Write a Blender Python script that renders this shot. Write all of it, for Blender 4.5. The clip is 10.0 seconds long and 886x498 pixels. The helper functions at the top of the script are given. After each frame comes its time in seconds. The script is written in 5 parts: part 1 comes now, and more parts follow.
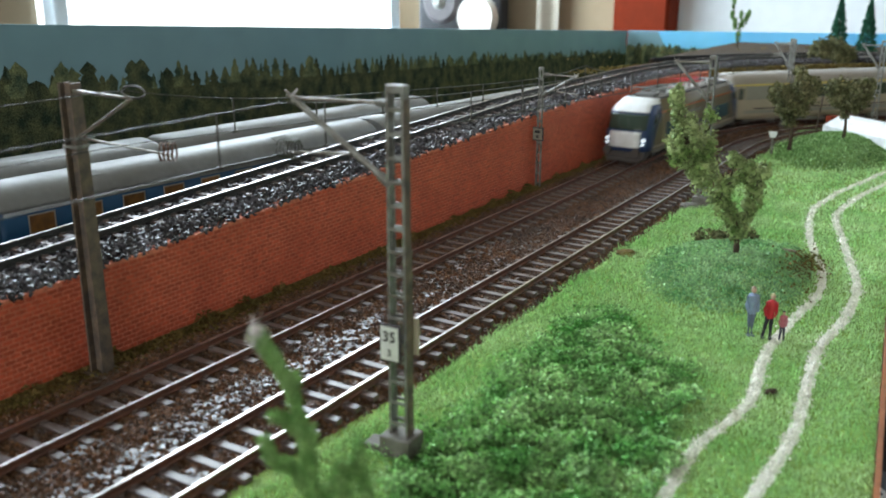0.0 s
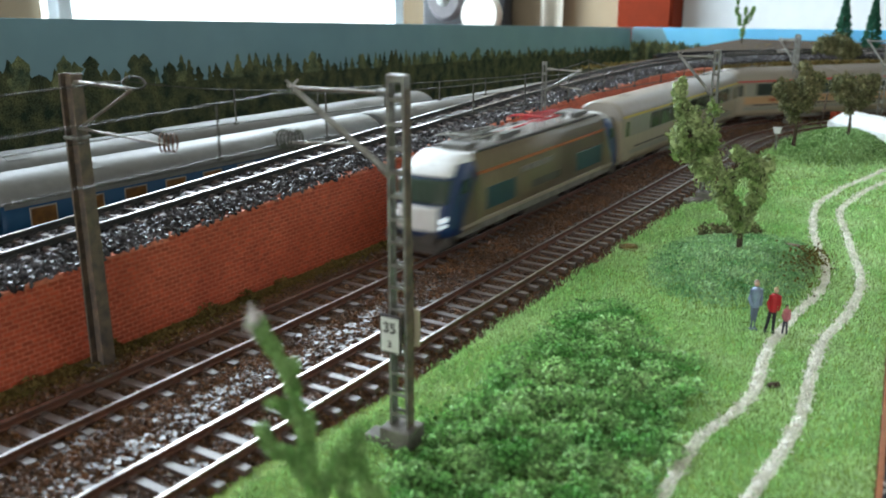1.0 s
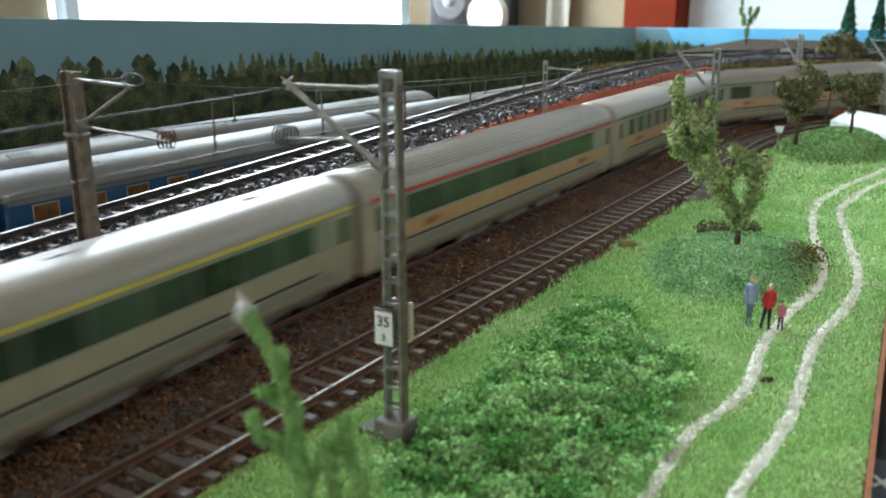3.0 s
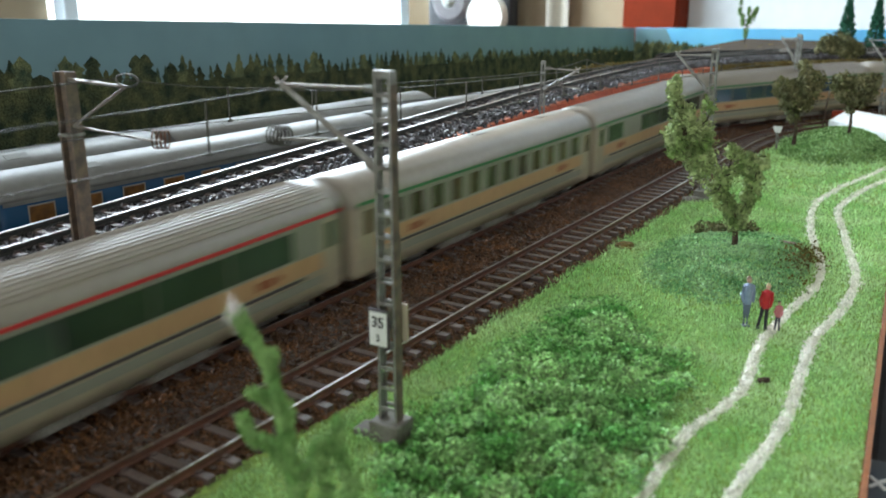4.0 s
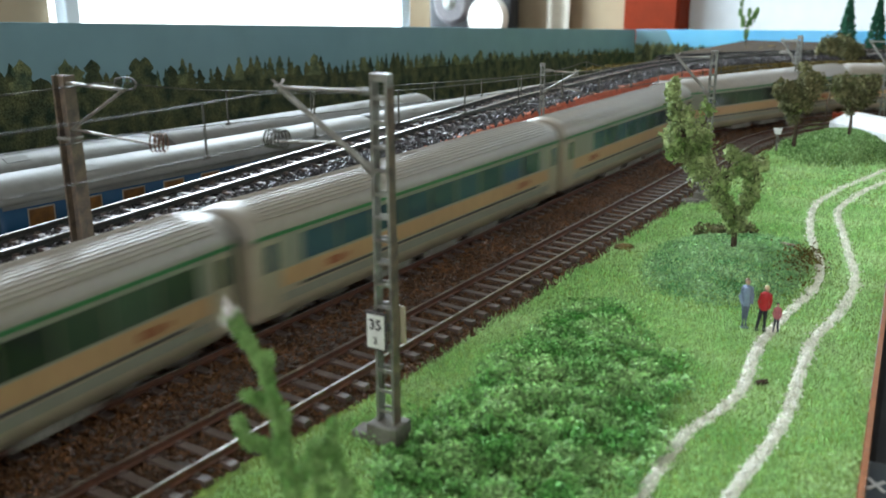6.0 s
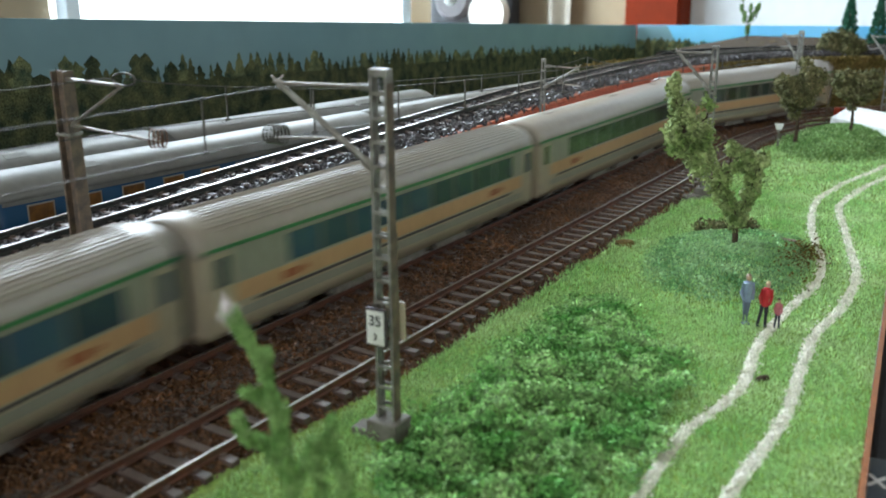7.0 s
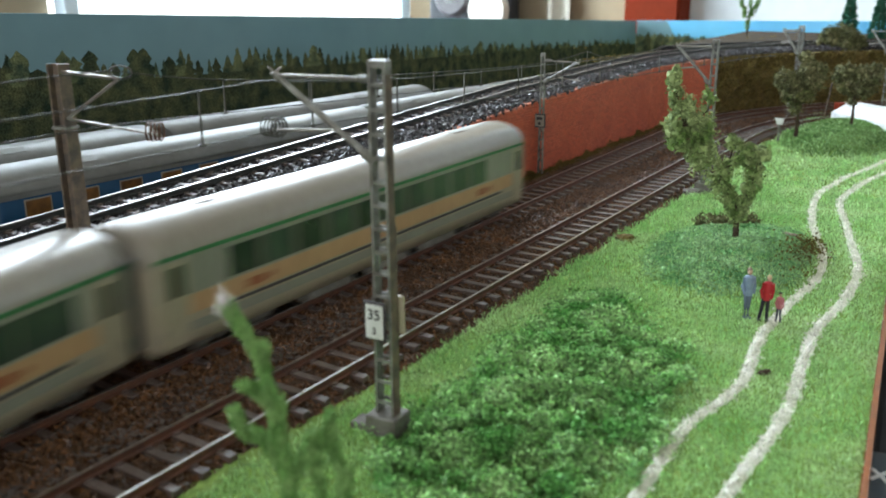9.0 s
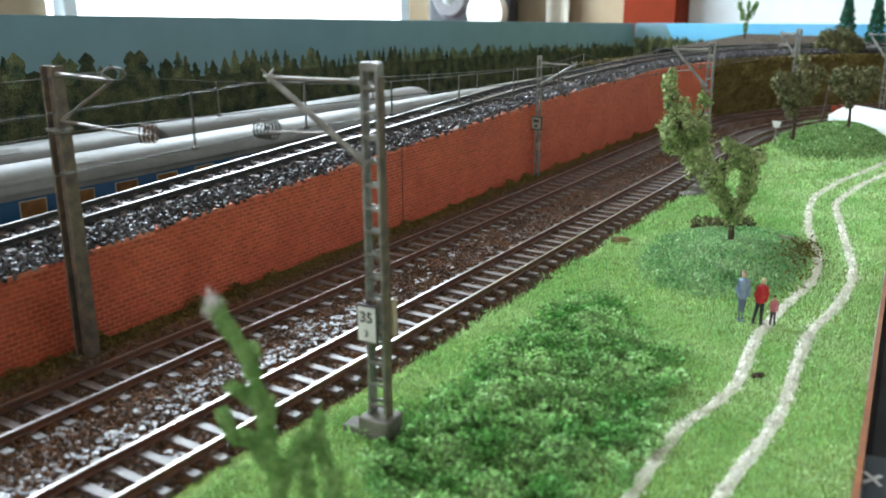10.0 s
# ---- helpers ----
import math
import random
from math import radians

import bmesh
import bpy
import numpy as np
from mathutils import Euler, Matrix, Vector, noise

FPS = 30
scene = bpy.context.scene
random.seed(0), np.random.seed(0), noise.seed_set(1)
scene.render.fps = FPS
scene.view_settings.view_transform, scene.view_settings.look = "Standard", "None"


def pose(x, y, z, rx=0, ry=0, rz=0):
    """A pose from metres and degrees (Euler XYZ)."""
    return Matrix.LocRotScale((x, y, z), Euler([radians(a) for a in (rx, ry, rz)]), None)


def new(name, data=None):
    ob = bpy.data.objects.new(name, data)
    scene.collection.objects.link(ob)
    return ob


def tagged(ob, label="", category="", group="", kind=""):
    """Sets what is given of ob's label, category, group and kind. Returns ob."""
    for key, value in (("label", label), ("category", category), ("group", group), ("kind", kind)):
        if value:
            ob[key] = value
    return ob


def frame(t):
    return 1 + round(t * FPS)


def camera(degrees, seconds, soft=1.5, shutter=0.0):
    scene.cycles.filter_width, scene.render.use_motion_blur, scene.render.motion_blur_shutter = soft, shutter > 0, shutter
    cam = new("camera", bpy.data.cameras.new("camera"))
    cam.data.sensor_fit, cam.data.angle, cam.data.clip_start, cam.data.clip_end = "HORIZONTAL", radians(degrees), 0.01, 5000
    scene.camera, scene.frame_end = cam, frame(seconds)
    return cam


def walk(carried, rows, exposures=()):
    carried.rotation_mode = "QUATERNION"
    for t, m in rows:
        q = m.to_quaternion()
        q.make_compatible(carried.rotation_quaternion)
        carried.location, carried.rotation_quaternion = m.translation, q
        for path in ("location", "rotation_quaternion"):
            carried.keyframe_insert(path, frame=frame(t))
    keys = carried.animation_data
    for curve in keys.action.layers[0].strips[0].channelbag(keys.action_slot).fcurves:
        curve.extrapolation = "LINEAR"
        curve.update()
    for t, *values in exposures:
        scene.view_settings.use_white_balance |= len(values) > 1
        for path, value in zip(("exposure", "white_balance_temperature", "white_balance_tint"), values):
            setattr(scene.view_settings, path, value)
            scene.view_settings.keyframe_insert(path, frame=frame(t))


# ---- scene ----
# All lengths below are in millimetres of the model railway (scale 1:87) unless said otherwise; part() turns them to metres.
cam = camera(53.1, 10.0, 1.8, 0.9)
cam.data.dof.use_dof, cam.data.dof.focus_distance, cam.data.dof.aperture_fstop = True, 0.42, 20.0
METRES, EYE, TILT, LEAN, TURN = 0.025, 0.1275, 0.0, 0.0, 32.4
ROWS = [
    (0.0, 0.0, 0.0, 0.0, 0.03, -16.65, -0.11),
    (0.5, -0.0573, -0.012, -0.0349, 0.13, -16.67, -0.21),
    (1.0, 0.0336, 0.0177, -0.0877, 0.3, -16.77, -0.13),
    (1.5, 0.0595, -0.0009, -0.129, 0.51, -16.84, -0.14),
    (2.0, 0.1143, -0.0512, -0.1433, 0.62, -16.8, -0.08),
    (2.5, 0.1549, -0.0992, -0.1278, 0.74, -16.7, -0.03),
    (4.0, 0.2518, -0.0756, -0.1382, 0.76, -16.65, 0.05),
    (4.5, 0.269, -0.0791, -0.1311, 0.73, -16.56, 0.13),
    (5.0, 0.2549, -0.1156, -0.1201, 0.81, -16.53, 0.09),
    (5.5, 0.2866, -0.1106, -0.1219, 0.82, -16.45, 0.12),
    (7.0, 0.3172, -0.0587, -0.1397, 0.91, -16.77, 0.25),
    (7.5, 0.2644, -0.0916, -0.1305, 1.12, -16.76, 0.01),
    (8.0, 0.2705, -0.0835, -0.0991, 1.13, -16.65, 0.05),
    (8.5, 0.3103, -0.0265, -0.1556, 0.9, -16.82, 0.15),
    (9.0, 0.319, 0.0051, -0.2032, 0.86, -16.96, 0.33),
    (9.5, 0.3556, 0.0036, -0.2214, 0.8, -16.97, 0.44),
    (10.0, 0.3902, 0.0103, -0.1972, 0.84, -16.83, 0.22),
]
walk(cam, [(t, pose(0, 0, EYE, TILT, LEAN, TURN) @ pose(METRES * x, METRES * y, METRES * z, 90 + pitch, roll, yaw)) for t, x, y, z, yaw, pitch, roll in ROWS],
     [(0.0, -0.14), (2.0, -0.06), (5.0, -0.01), (9.0, -0.01), (10.0, 0.08)])

# ---- light ----
scene.view_settings.exposure = 0.0
world = bpy.data.worlds.new("world")
scene.world = world
world.use_nodes = True
wn = world.node_tree.nodes
sky = wn.new("ShaderNodeTexSky")
sky.sky_type, sky.sun_disc, sky.sun_elevation, sky.sun_rotation = "NISHITA", False, radians(38), radians(-100)
world.node_tree.links.new(sky.outputs[0], wn["Background"].inputs[0])
wn["Background"].inputs[1].default_value = 0.12


def window_light(name, m, w, h, power, color):
    data = bpy.data.lights.new(name, "AREA")
    data.shape, data.size, data.size_y, data.energy, data.color = "RECTANGLE", w, h, power, color
    ob = new(name, data)
    ob.matrix_world = m
    return ob


# daylight in the window openings of the room
window_light("window_light_1", pose(-1.49, 1.62, 0.66, 0, -90, 0), 1.36, 1.22, 66, (0.74, 0.89, 1.0))
window_light("window_light_4", pose(-1.49, 0.40, 0.66, 0, -90, 0), 1.36, 0.9, 55, (0.72, 0.87, 1.0))
window_light("window_light_2", pose(1.2, 2.29, 0.90, -90, 0, 0), 1.5, 1.36, 5, (1.0, 0.98, 0.93))
# fill lamp added behind the viewer to brighten camera-facing sides
window_light("south_fill_light", pose(0.6, -3.09, 0.80, 90, 0, 0), 2.4, 1.36, 54, (0.94, 0.94, 0.93))


# ---- materials ----
def material(name, color, rough=0.6, metal=0.0, color2=None, scale=0.3, detail=4.0, fine=0.0, bump=0.0, bump_scale=1.5, vary=0.0, island=0.0, spec=0.5, lo=0.35, hi=0.65):
    """Two noises mix color and color2 (scale is per millimetre); fine adds grain; vary by object, island by mesh island."""
    m = bpy.data.materials.new(name)
    m.use_nodes = True
    nt = m.node_tree
    n, l = nt.nodes, nt.links
    b = n["Principled BSDF"]
    b.inputs["Roughness"].default_value, b.inputs["Metallic"].default_value = rough, metal
    b.inputs["Specular IOR Level"].default_value = spec
    tc = n.new("ShaderNodeTexCoord")
    geo = n.new("ShaderNodeNewGeometry")
    col = n.new("ShaderNodeRGB")
    col.outputs[0].default_value = (*color, 1)
    out = col.outputs[0]

    def noise_at(s, d):
        t = n.new("ShaderNodeTexNoise")
        t.inputs["Scale"].default_value, t.inputs["Detail"].default_value = s * 1000, d
        l.new(geo.outputs["Position"] if not vary < 0 else tc.outputs["Object"], t.inputs["Vector"])
        return t.outputs["Fac"]

    def mixed(a, bcol, fac, mode="MIX"):
        x = n.new("ShaderNodeMix")
        x.data_type, x.blend_type = "RGBA", mode
        l.new(a, x.inputs[6])
        if isinstance(bcol, tuple):
            x.inputs[7].default_value = (*bcol, 1)
        else:
            l.new(bcol, x.inputs[7])
        if isinstance(fac, float):
            x.inputs[0].default_value = fac
        else:
            l.new(fac, x.inputs[0])
        return x.outputs[2]

    def ramp(v, a, c):
        r = n.new("ShaderNodeMapRange")
        r.inputs[1].default_value, r.inputs[2].default_value = a, c
        l.new(v, r.inputs[0])
        return r.outputs[0]

    if color2:
        out = mixed(out, color2, ramp(noise_at(scale, detail), lo, hi))
    if fine:
        g = n.new("ShaderNodeHueSaturation")
        v = n.new("ShaderNodeMapRange")
        v.inputs[1].default_value, v.inputs[2].default_value, v.inputs[3].default_value, v.inputs[4].default_value = 0.3, 0.7, 1 - fine, 1 + fine
        l.new(noise_at(scale * 9, 3.0), v.inputs[0])
        l.new(v.outputs[0], g.inputs["Value"])
        l.new(out, g.inputs["Color"])
        out = g.outputs[0]
    for amount, kind in ((abs(vary), "o"), (island, "i")):
        if amount:
            g = n.new("ShaderNodeHueSaturation")
            v = n.new("ShaderNodeMapRange")
            v.inputs[3].default_value, v.inputs[4].default_value = 1 - amount, 1 + amount
            if kind == "o":
                oi = n.new("ShaderNodeObjectInfo")
                l.new(oi.outputs["Random"], v.inputs[0])
            else:
                l.new(geo.outputs["Random Per Island"], v.inputs[0])
            l.new(v.outputs[0], g.inputs["Value"])
            l.new(out, g.inputs["Color"])
            out = g.outputs[0]
    l.new(out, b.inputs["Base Color"])
    if bump:
        bp = n.new("ShaderNodeBump")
        bp.inputs["Distance"].default_value = bump * 0.001
        l.new(noise_at(bump_scale, 4.0), bp.inputs["Height"])
        l.new(bp.outputs[0], b.inputs["Normal"])
    return m


def glowing(name, color, strength):
    m = bpy.data.materials.new(name)
    m.use_nodes = True
    b = m.node_tree.nodes["Principled BSDF"]
    b.inputs["Base Color"].default_value = (*color, 1)
    b.inputs["Emission Color"].default_value = (*color, 1)
    b.inputs["Emission Strength"].default_value = strength
    return m


GRASS_SOIL = material("grass_soil", (0.16, 0.27, 0.05), 0.9, 0, (0.24, 0.36, 0.08), 0.05, 5, 0.35, 0.4, 1.2)
GRASS = material("grass_blades", (0.35, 0.63, 0.24), 0.7, 0, (0.56, 0.76, 0.40), 0.03, 4, 0, 0, 1, 0, 0.35, 0.2)
LEAF = material("foam_foliage", (0.15, 0.40, 0.11), 0.7, 0, (0.45, 0.70, 0.32), 0.06, 4, 0, 0, 1, 0, 0.55, 0.2)
PATH = material("path_sand", (0.88, 0.86, 0.78), 0.9, 0, (0.66, 0.65, 0.54), 0.16, 5, 0.3, 0.3, 1.5)
BALLAST = material("brown_ballast", (0.150, 0.064, 0.022), 0.38, 0, (0.070, 0.031, 0.012), 0.05, 4, 0, 0, 1, 0, 0.6, 0.6)
BED = material("ballast_bed", (0.07, 0.032, 0.012), 0.8, 0, (0.09, 0.045, 0.02), 0.12, 5, 0.5, 0.6, 0.9)
GREY_BALLAST = material("grey_ballast", (0.085, 0.08, 0.088), 0.34, 0, (0.02, 0.018, 0.02), 0.05, 4, 0, 0, 1, 0, 0.85, 0.3)
GREY_BED = material("grey_bed", (0.05, 0.05, 0.055), 0.9, 0, (0.08, 0.075, 0.07), 0.12, 5, 0.5, 0.6, 0.9, 0, 0, 0.15)
SLEEPER = material("weathered_sleeper", (0.085, 0.056, 0.047), 0.42, 0, (0.115, 0.083, 0.074), 0.25, 4, 0.2, 0.06, 2.0, 0.2, 0, 1.0)
RAIL_SIDE = material("rusty_rail", (0.15, 0.06, 0.035), 0.55, 0.1, (0.10, 0.05, 0.035), 0.2, 4, 0.2)
RAIL_TOP = material("polished_rail_head", (0.55, 0.52, 0.5), 0.28, 1.0, (0.42, 0.38, 0.36), 0.08, 3)
BRICK = material("printed_brick", (0.60, 0.105, 0.045), 0.6, 0, (0.50, 0.080, 0.036), 0.06, 5, 0.2, 0, 1, 0.14, 0.16)
MORTAR = material("brick_joint", (0.72, 0.24, 0.15), 0.8, 0, (0.56, 0.17, 0.10), 0.05, 4, 0.2)
SCRUB_SOIL = material("scrub_soil", (0.14, 0.095, 0.03), 0.95, 0, (0.19, 0.15, 0.05), 0.07, 5, 0.45, 0.8, 0.6)
SCRUB = material("dry_scrub", (0.17, 0.12, 0.042), 0.9, 0, (0.12, 0.10, 0.03), 0.08, 4, 0, 0, 1, 0, 0.4, 0.1)
MASS = material("plain_concrete", (0.20, 0.19, 0.17), 0.7, 0, (0.13, 0.12, 0.10), 0.3, 4, 0.15, 0.1, 2)
STEEL = material("grey_painted_mast", (0.30, 0.31, 0.29), 0.45, 0.3, (0.15, 0.14, 0.12), 0.25, 4, 0.15)
MAST_BROWN = material("brown_mast", (0.19, 0.14, 0.10), 0.6, 0.1, (0.09, 0.075, 0.065), 0.25, 4, 0.2)
WIRE = material("dark_wire", (0.05, 0.05, 0.045), 0.45, 0.6, (0.09, 0.085, 0.07), 0.2)
BRIGHT_WIRE = material("bare_wire", (0.45, 0.44, 0.40), 0.35, 0.8, (0.3, 0.28, 0.25), 0.2)
COPPER = material("brown_insulator", (0.10, 0.05, 0.03), 0.4, 0.2, (0.16, 0.09, 0.06), 0.5)
BLACK = material("black_plastic", (0.008, 0.009, 0.011), 0.8, 0, (0.02, 0.021, 0.024), 0.1)
WHITE = material("white_enamel", (0.84, 0.86, 0.87), 0.45, 0, (0.7, 0.71, 0.7), 0.15)
INK = material("black_ink", (0.015, 0.015, 0.018), 0.6, 0, (0.025, 0.025, 0.025), 0.3)
CREAM = material("cream_coach_paint", (0.38, 0.325, 0.24), 0.38, 0, (0.345, 0.295, 0.22), 0.02, 3, 0.04)
PALE = material("pale_grey_coach_paint", (0.27, 0.265, 0.22), 0.38, 0, (0.24, 0.24, 0.20), 0.02, 3, 0.04)
ROOF = material("silver_roof_paint", (0.285, 0.25, 0.205), 0.34, 0.0, (0.255, 0.225, 0.185), 0.02, 3, 0.05, 0, 1, 0, 0, 1.0)
BEIGE = material("beige_coach_panel", (0.50, 0.305, 0.165), 0.4, 0, (0.46, 0.28, 0.15), 0.02, 3, 0.04)
YELLOW = material("yellow_stripe", (0.70, 0.55, 0.10), 0.4, 0, (0.62, 0.48, 0.1), 0.05)
GREEN = material("green_stripe", (0.035, 0.19, 0.065), 0.4, 0, (0.03, 0.16, 0.06), 0.05)
RED = material("red_stripe", (0.58, 0.03, 0.04), 0.4, 0, (0.50, 0.03, 0.035), 0.05)
ORANGE = material("orange_stripe", (0.45, 0.13, 0.04), 0.4, 0, (0.40, 0.12, 0.04), 0.05)
MULLION = material("dark_mullion", (0.085, 0.085, 0.065), 0.5, 0, (0.07, 0.07, 0.055), 0.05)
FAR_LEAF = material("deep_green_flock", (0.14, 0.26, 0.085), 0.85, 0, (0.22, 0.37, 0.14), 0.07, 4, 0, 0, 1, 0, 0.4, 0.2)
MARK = material("rust_red_marking", (0.33, 0.10, 0.04), 0.45, 0, (0.28, 0.09, 0.04), 0.05)
LINE = material("dark_lining", (0.05, 0.04, 0.045), 0.5, 0, (0.07, 0.06, 0.06), 0.05)
DARK_GLASS = material("dark_green_glass", (0.025, 0.04, 0.03), 0.12, 0, (0.035, 0.055, 0.042), 0.03, 3, 0, 0, 1, 0.5)
BLUE_GLASS = material("dark_blue_glass", (0.02, 0.05, 0.09), 0.12, 0, (0.03, 0.06, 0.10), 0.03, 3, 0, 0, 1, 0.5)
UNDER = material("grey_underframe", (0.24, 0.23, 0.21), 0.6, 0, (0.17, 0.16, 0.14), 0.1, 4, 0.2)
BOGIE = material("dark_bogie", (0.06, 0.055, 0.05), 0.6, 0.1, (0.09, 0.08, 0.07), 0.2, 4, 0.2)
GANGWAY = material("blue_black_gangway", (0.03, 0.05, 0.07), 0.6, 0, (0.05, 0.065, 0.075), 0.1)
BLUE = material("blue_loco_paint", (0.014, 0.04, 0.12), 0.3, 0, (0.018, 0.045, 0.13), 0.03)
TEAL = material("teal_panel", (0.015, 0.06, 0.08), 0.35, 0, (0.018, 0.07, 0.09), 0.03)
LOCO = material("champagne_loco_paint", (0.175, 0.140, 0.088), 0.34, 0.2, (0.16, 0.13, 0.085), 0.02, 3, 0.04)
COACH_BLUE = material("dark_blue_coach_paint", (0.008, 0.05, 0.115), 0.5, 0, (0.010, 0.06, 0.13), 0.03, 3, 0.03, 0, 1, 0, 0, 0.3)
COACH_GREY = material("grey_coach_roof", (0.185, 0.19, 0.185), 0.46, 0.05, (0.14, 0.14, 0.13), 0.03, 4, 0.08)
AMBER = material("amber_window", (0.22, 0.10, 0.025), 0.3, 0, (0.13, 0.06, 0.02), 0.3, 3, 0, 0, 1, 0.3)
BARK = material("dark_bark", (0.05, 0.035, 0.025), 0.9, 0, (0.09, 0.07, 0.05), 0.4, 4, 0.3, 0.3, 1.5, 0, 0, 0.08)
MOSS = material("green_flock", (0.17, 0.34, 0.105), 0.9, 0, (0.32, 0.50, 0.20), 0.2, 4, 0, 0, 1, 0, 0.45, 0.15)
TIP = material("pale_bud", (0.72, 0.68, 0.68), 0.8, 0, (0.6, 0.56, 0.54), 0.5)
CROWN = material("olive_foliage", (0.14, 0.22, 0.065), 0.85, 0, (0.34, 0.41, 0.19), 0.1, 4, 0, 0, 1, 0, 0.5, 0.2)
CROWN_DARK = material("dark_olive_foliage", (0.09, 0.10, 0.045), 0.85, 0, (0.20, 0.19, 0.095), 0.1, 4, 0, 0, 1, 0, 0.5, 0.2)
CONIFER = material("conifer_needles", (0.02, 0.09, 0.05), 0.85, 0, (0.03, 0.12, 0.07), 0.1, 4, 0, 0, 1, 0, 0.4, 0.2)
MOUND_LEAF = material("blue_green_flock", (0.17, 0.38, 0.16), 0.8, 0, (0.37, 0.57, 0.31), 0.07, 4, 0, 0, 1, 0, 0.4, 0.2)
SKY_PRINT = material("printed_sky", (0.175, 0.31, 0.355), 0.85, 0, (0.205, 0.335, 0.375), 0.004, 4, 0.04, 0, 1, 0, 0, 0.2)
SKY_PRINT_2 = material("printed_bright_sky", (0.10, 0.48, 0.80), 0.55, 0, (0.22, 0.58, 0.85), 0.006, 3, 0.03)
FOREST = material("printed_forest", (0.034, 0.056, 0.038), 0.9, 0, (0.140, 0.155, 0.075), 0.11, 7, 0.6, 0, 1, 0, 0.45, 0.1)
WOOD = material("orange_wood_edge", (0.30, 0.10, 0.028), 0.5, 0, (0.24, 0.08, 0.02), 0.05, 4, 0.2)
PLASTER = material("cream_plaster", (0.30, 0.235, 0.155), 0.85, 0, (0.28, 0.22, 0.145), 0.004, 3, 0.03, 0, 1, 0, 0, 0.2)
PLASTER_2 = material("white_plaster", (0.60, 0.63, 0.64), 0.85, 0, (0.56, 0.59, 0.60), 0.004, 3, 0.03, 0, 1, 0, 0, 0.2)
PLASTER_3 = material("beige_plaster", (0.38, 0.345, 0.285), 0.85, 0, (0.35, 0.32, 0.265), 0.004, 3, 0.03)
CONE = material("pale_cone", (0.66, 0.63, 0.56), 0.6, 0, (0.58, 0.55, 0.5), 0.02, 3, 0.05)
FLOOR = material("brown_floor", (0.22, 0.14, 0.08), 0.5, 0, (0.17, 0.11, 0.06), 0.01, 4, 0.1)
CABINET = material("red_brown_cabinet", (0.17, 0.022, 0.007), 0.8, 0, (0.14, 0.020, 0.007), 0.01, 3, 0.05, 0, 1, 0, 0, 0.1)
FRAME = material("window_frame_paint", (0.62, 0.70, 0.74), 0.4, 0, (0.58, 0.66, 0.7), 0.01)
STONE = material("grey_stone", (0.30, 0.24, 0.19), 0.8, 0, (0.2, 0.17, 0.13), 0.3, 4, 0.2, 0.4, 0.8)
DAYLIGHT = glowing("bright_overcast_sky", (0.93, 0.97, 1.0), 2.2)
RAIL_GREY = material("grey_rail", (0.07, 0.065, 0.065), 0.45, 0.5, (0.05, 0.06, 0.055), 0.2, 4, 0.2)
BROWN_GLASS = material("brown_tinted_glass", (0.075, 0.038, 0.018), 0.2, 0, (0.045, 0.026, 0.015), 0.06, 3, 0, 0, 1, 0.4)
GLUE = material("dried_glue_glaze", (0.11, 0.095, 0.095), 0.3, 0, (0.08, 0.06, 0.055), 0.3, 4, 0.2, 0, 1, 0, 0.3, 0.9)
HEADLAMP = glowing("headlamp_glow", (0.8, 0.92, 1.0), 1.2)


# ---- helpers of this scene ----
def part(name, bm, mat, parent=None, label="", kind=""):
    """One mesh object from a bmesh in millimetres."""
    bmesh.ops.recalc_face_normals(bm, faces=bm.faces)
    me = bpy.data.meshes.new(name)
    bm.to_mesh(me)
    bm.free()
    me.transform(Matrix.Scale(0.001, 4))
    return linked(name, me, mat, parent, label, kind)


def linked(name, me, mat, parent=None, label="", kind="", m=None):
    if mat and not me.materials:
        me.materials.append(mat)
    ob = new(name, me)
    if m is not None:
        ob.matrix_basis = m
    if parent:
        ob.parent = parent
    return tagged(ob, label, kind=kind)


def soup(name, verts, faces, mat, parent=None, label="", kind="", smooth=False):
    """One mesh from numpy vertices (millimetres) and faces of equal length."""
    verts, faces = np.asarray(verts, float) * 0.001, np.asarray(faces, int)
    me = bpy.data.meshes.new(name)
    k = faces.shape[1]
    me.vertices.add(len(verts))
    me.vertices.foreach_set("co", verts.ravel())
    me.loops.add(faces.size)
    me.loops.foreach_set("vertex_index", faces.ravel())
    me.polygons.add(len(faces))
    me.polygons.foreach_set("loop_start", np.arange(len(faces)) * k)
    me.polygons.foreach_set("use_smooth", np.full(len(faces), smooth))
    me.update(calc_edges=True)
    return linked(name, me, mat, parent, label, kind)


def thing(name, m, label, category, group=""):
    ob = new(name)
    ob.empty_display_size = 0.01
    ob.matrix_basis = m
    return tagged(ob, label, category, group)


def at(x, y, z=0.0, rx=0, ry=0, rz=0):
    """A pose from millimetres and degrees."""
    return pose(x * 0.001, y * 0.001, z * 0.001, rx, ry, rz)


def box(bm, x0, x1, y0, y1, z0, z1, bevel=0.0, m=None):
    made = bmesh.ops.create_cube(bm, size=1.0)["verts"]
    for v in made:
        v.co = Vector(((x0 + x1) / 2 + v.co.x * (x1 - x0), (y0 + y1) / 2 + v.co.y * (y1 - y0), (z0 + z1) / 2 + v.co.z * (z1 - z0)))
    if m is not None:
        bmesh.ops.transform(bm, matrix=m, verts=made)
    if bevel:
        edges = list({e for v in made for e in v.link_edges})
        bmesh.ops.bevel(bm, geom=edges, offset=bevel, segments=2, affect="EDGES", profile=0.5)
    return bm


def boxed(*a, **k):
    return box(bmesh.new(), *a, **k)


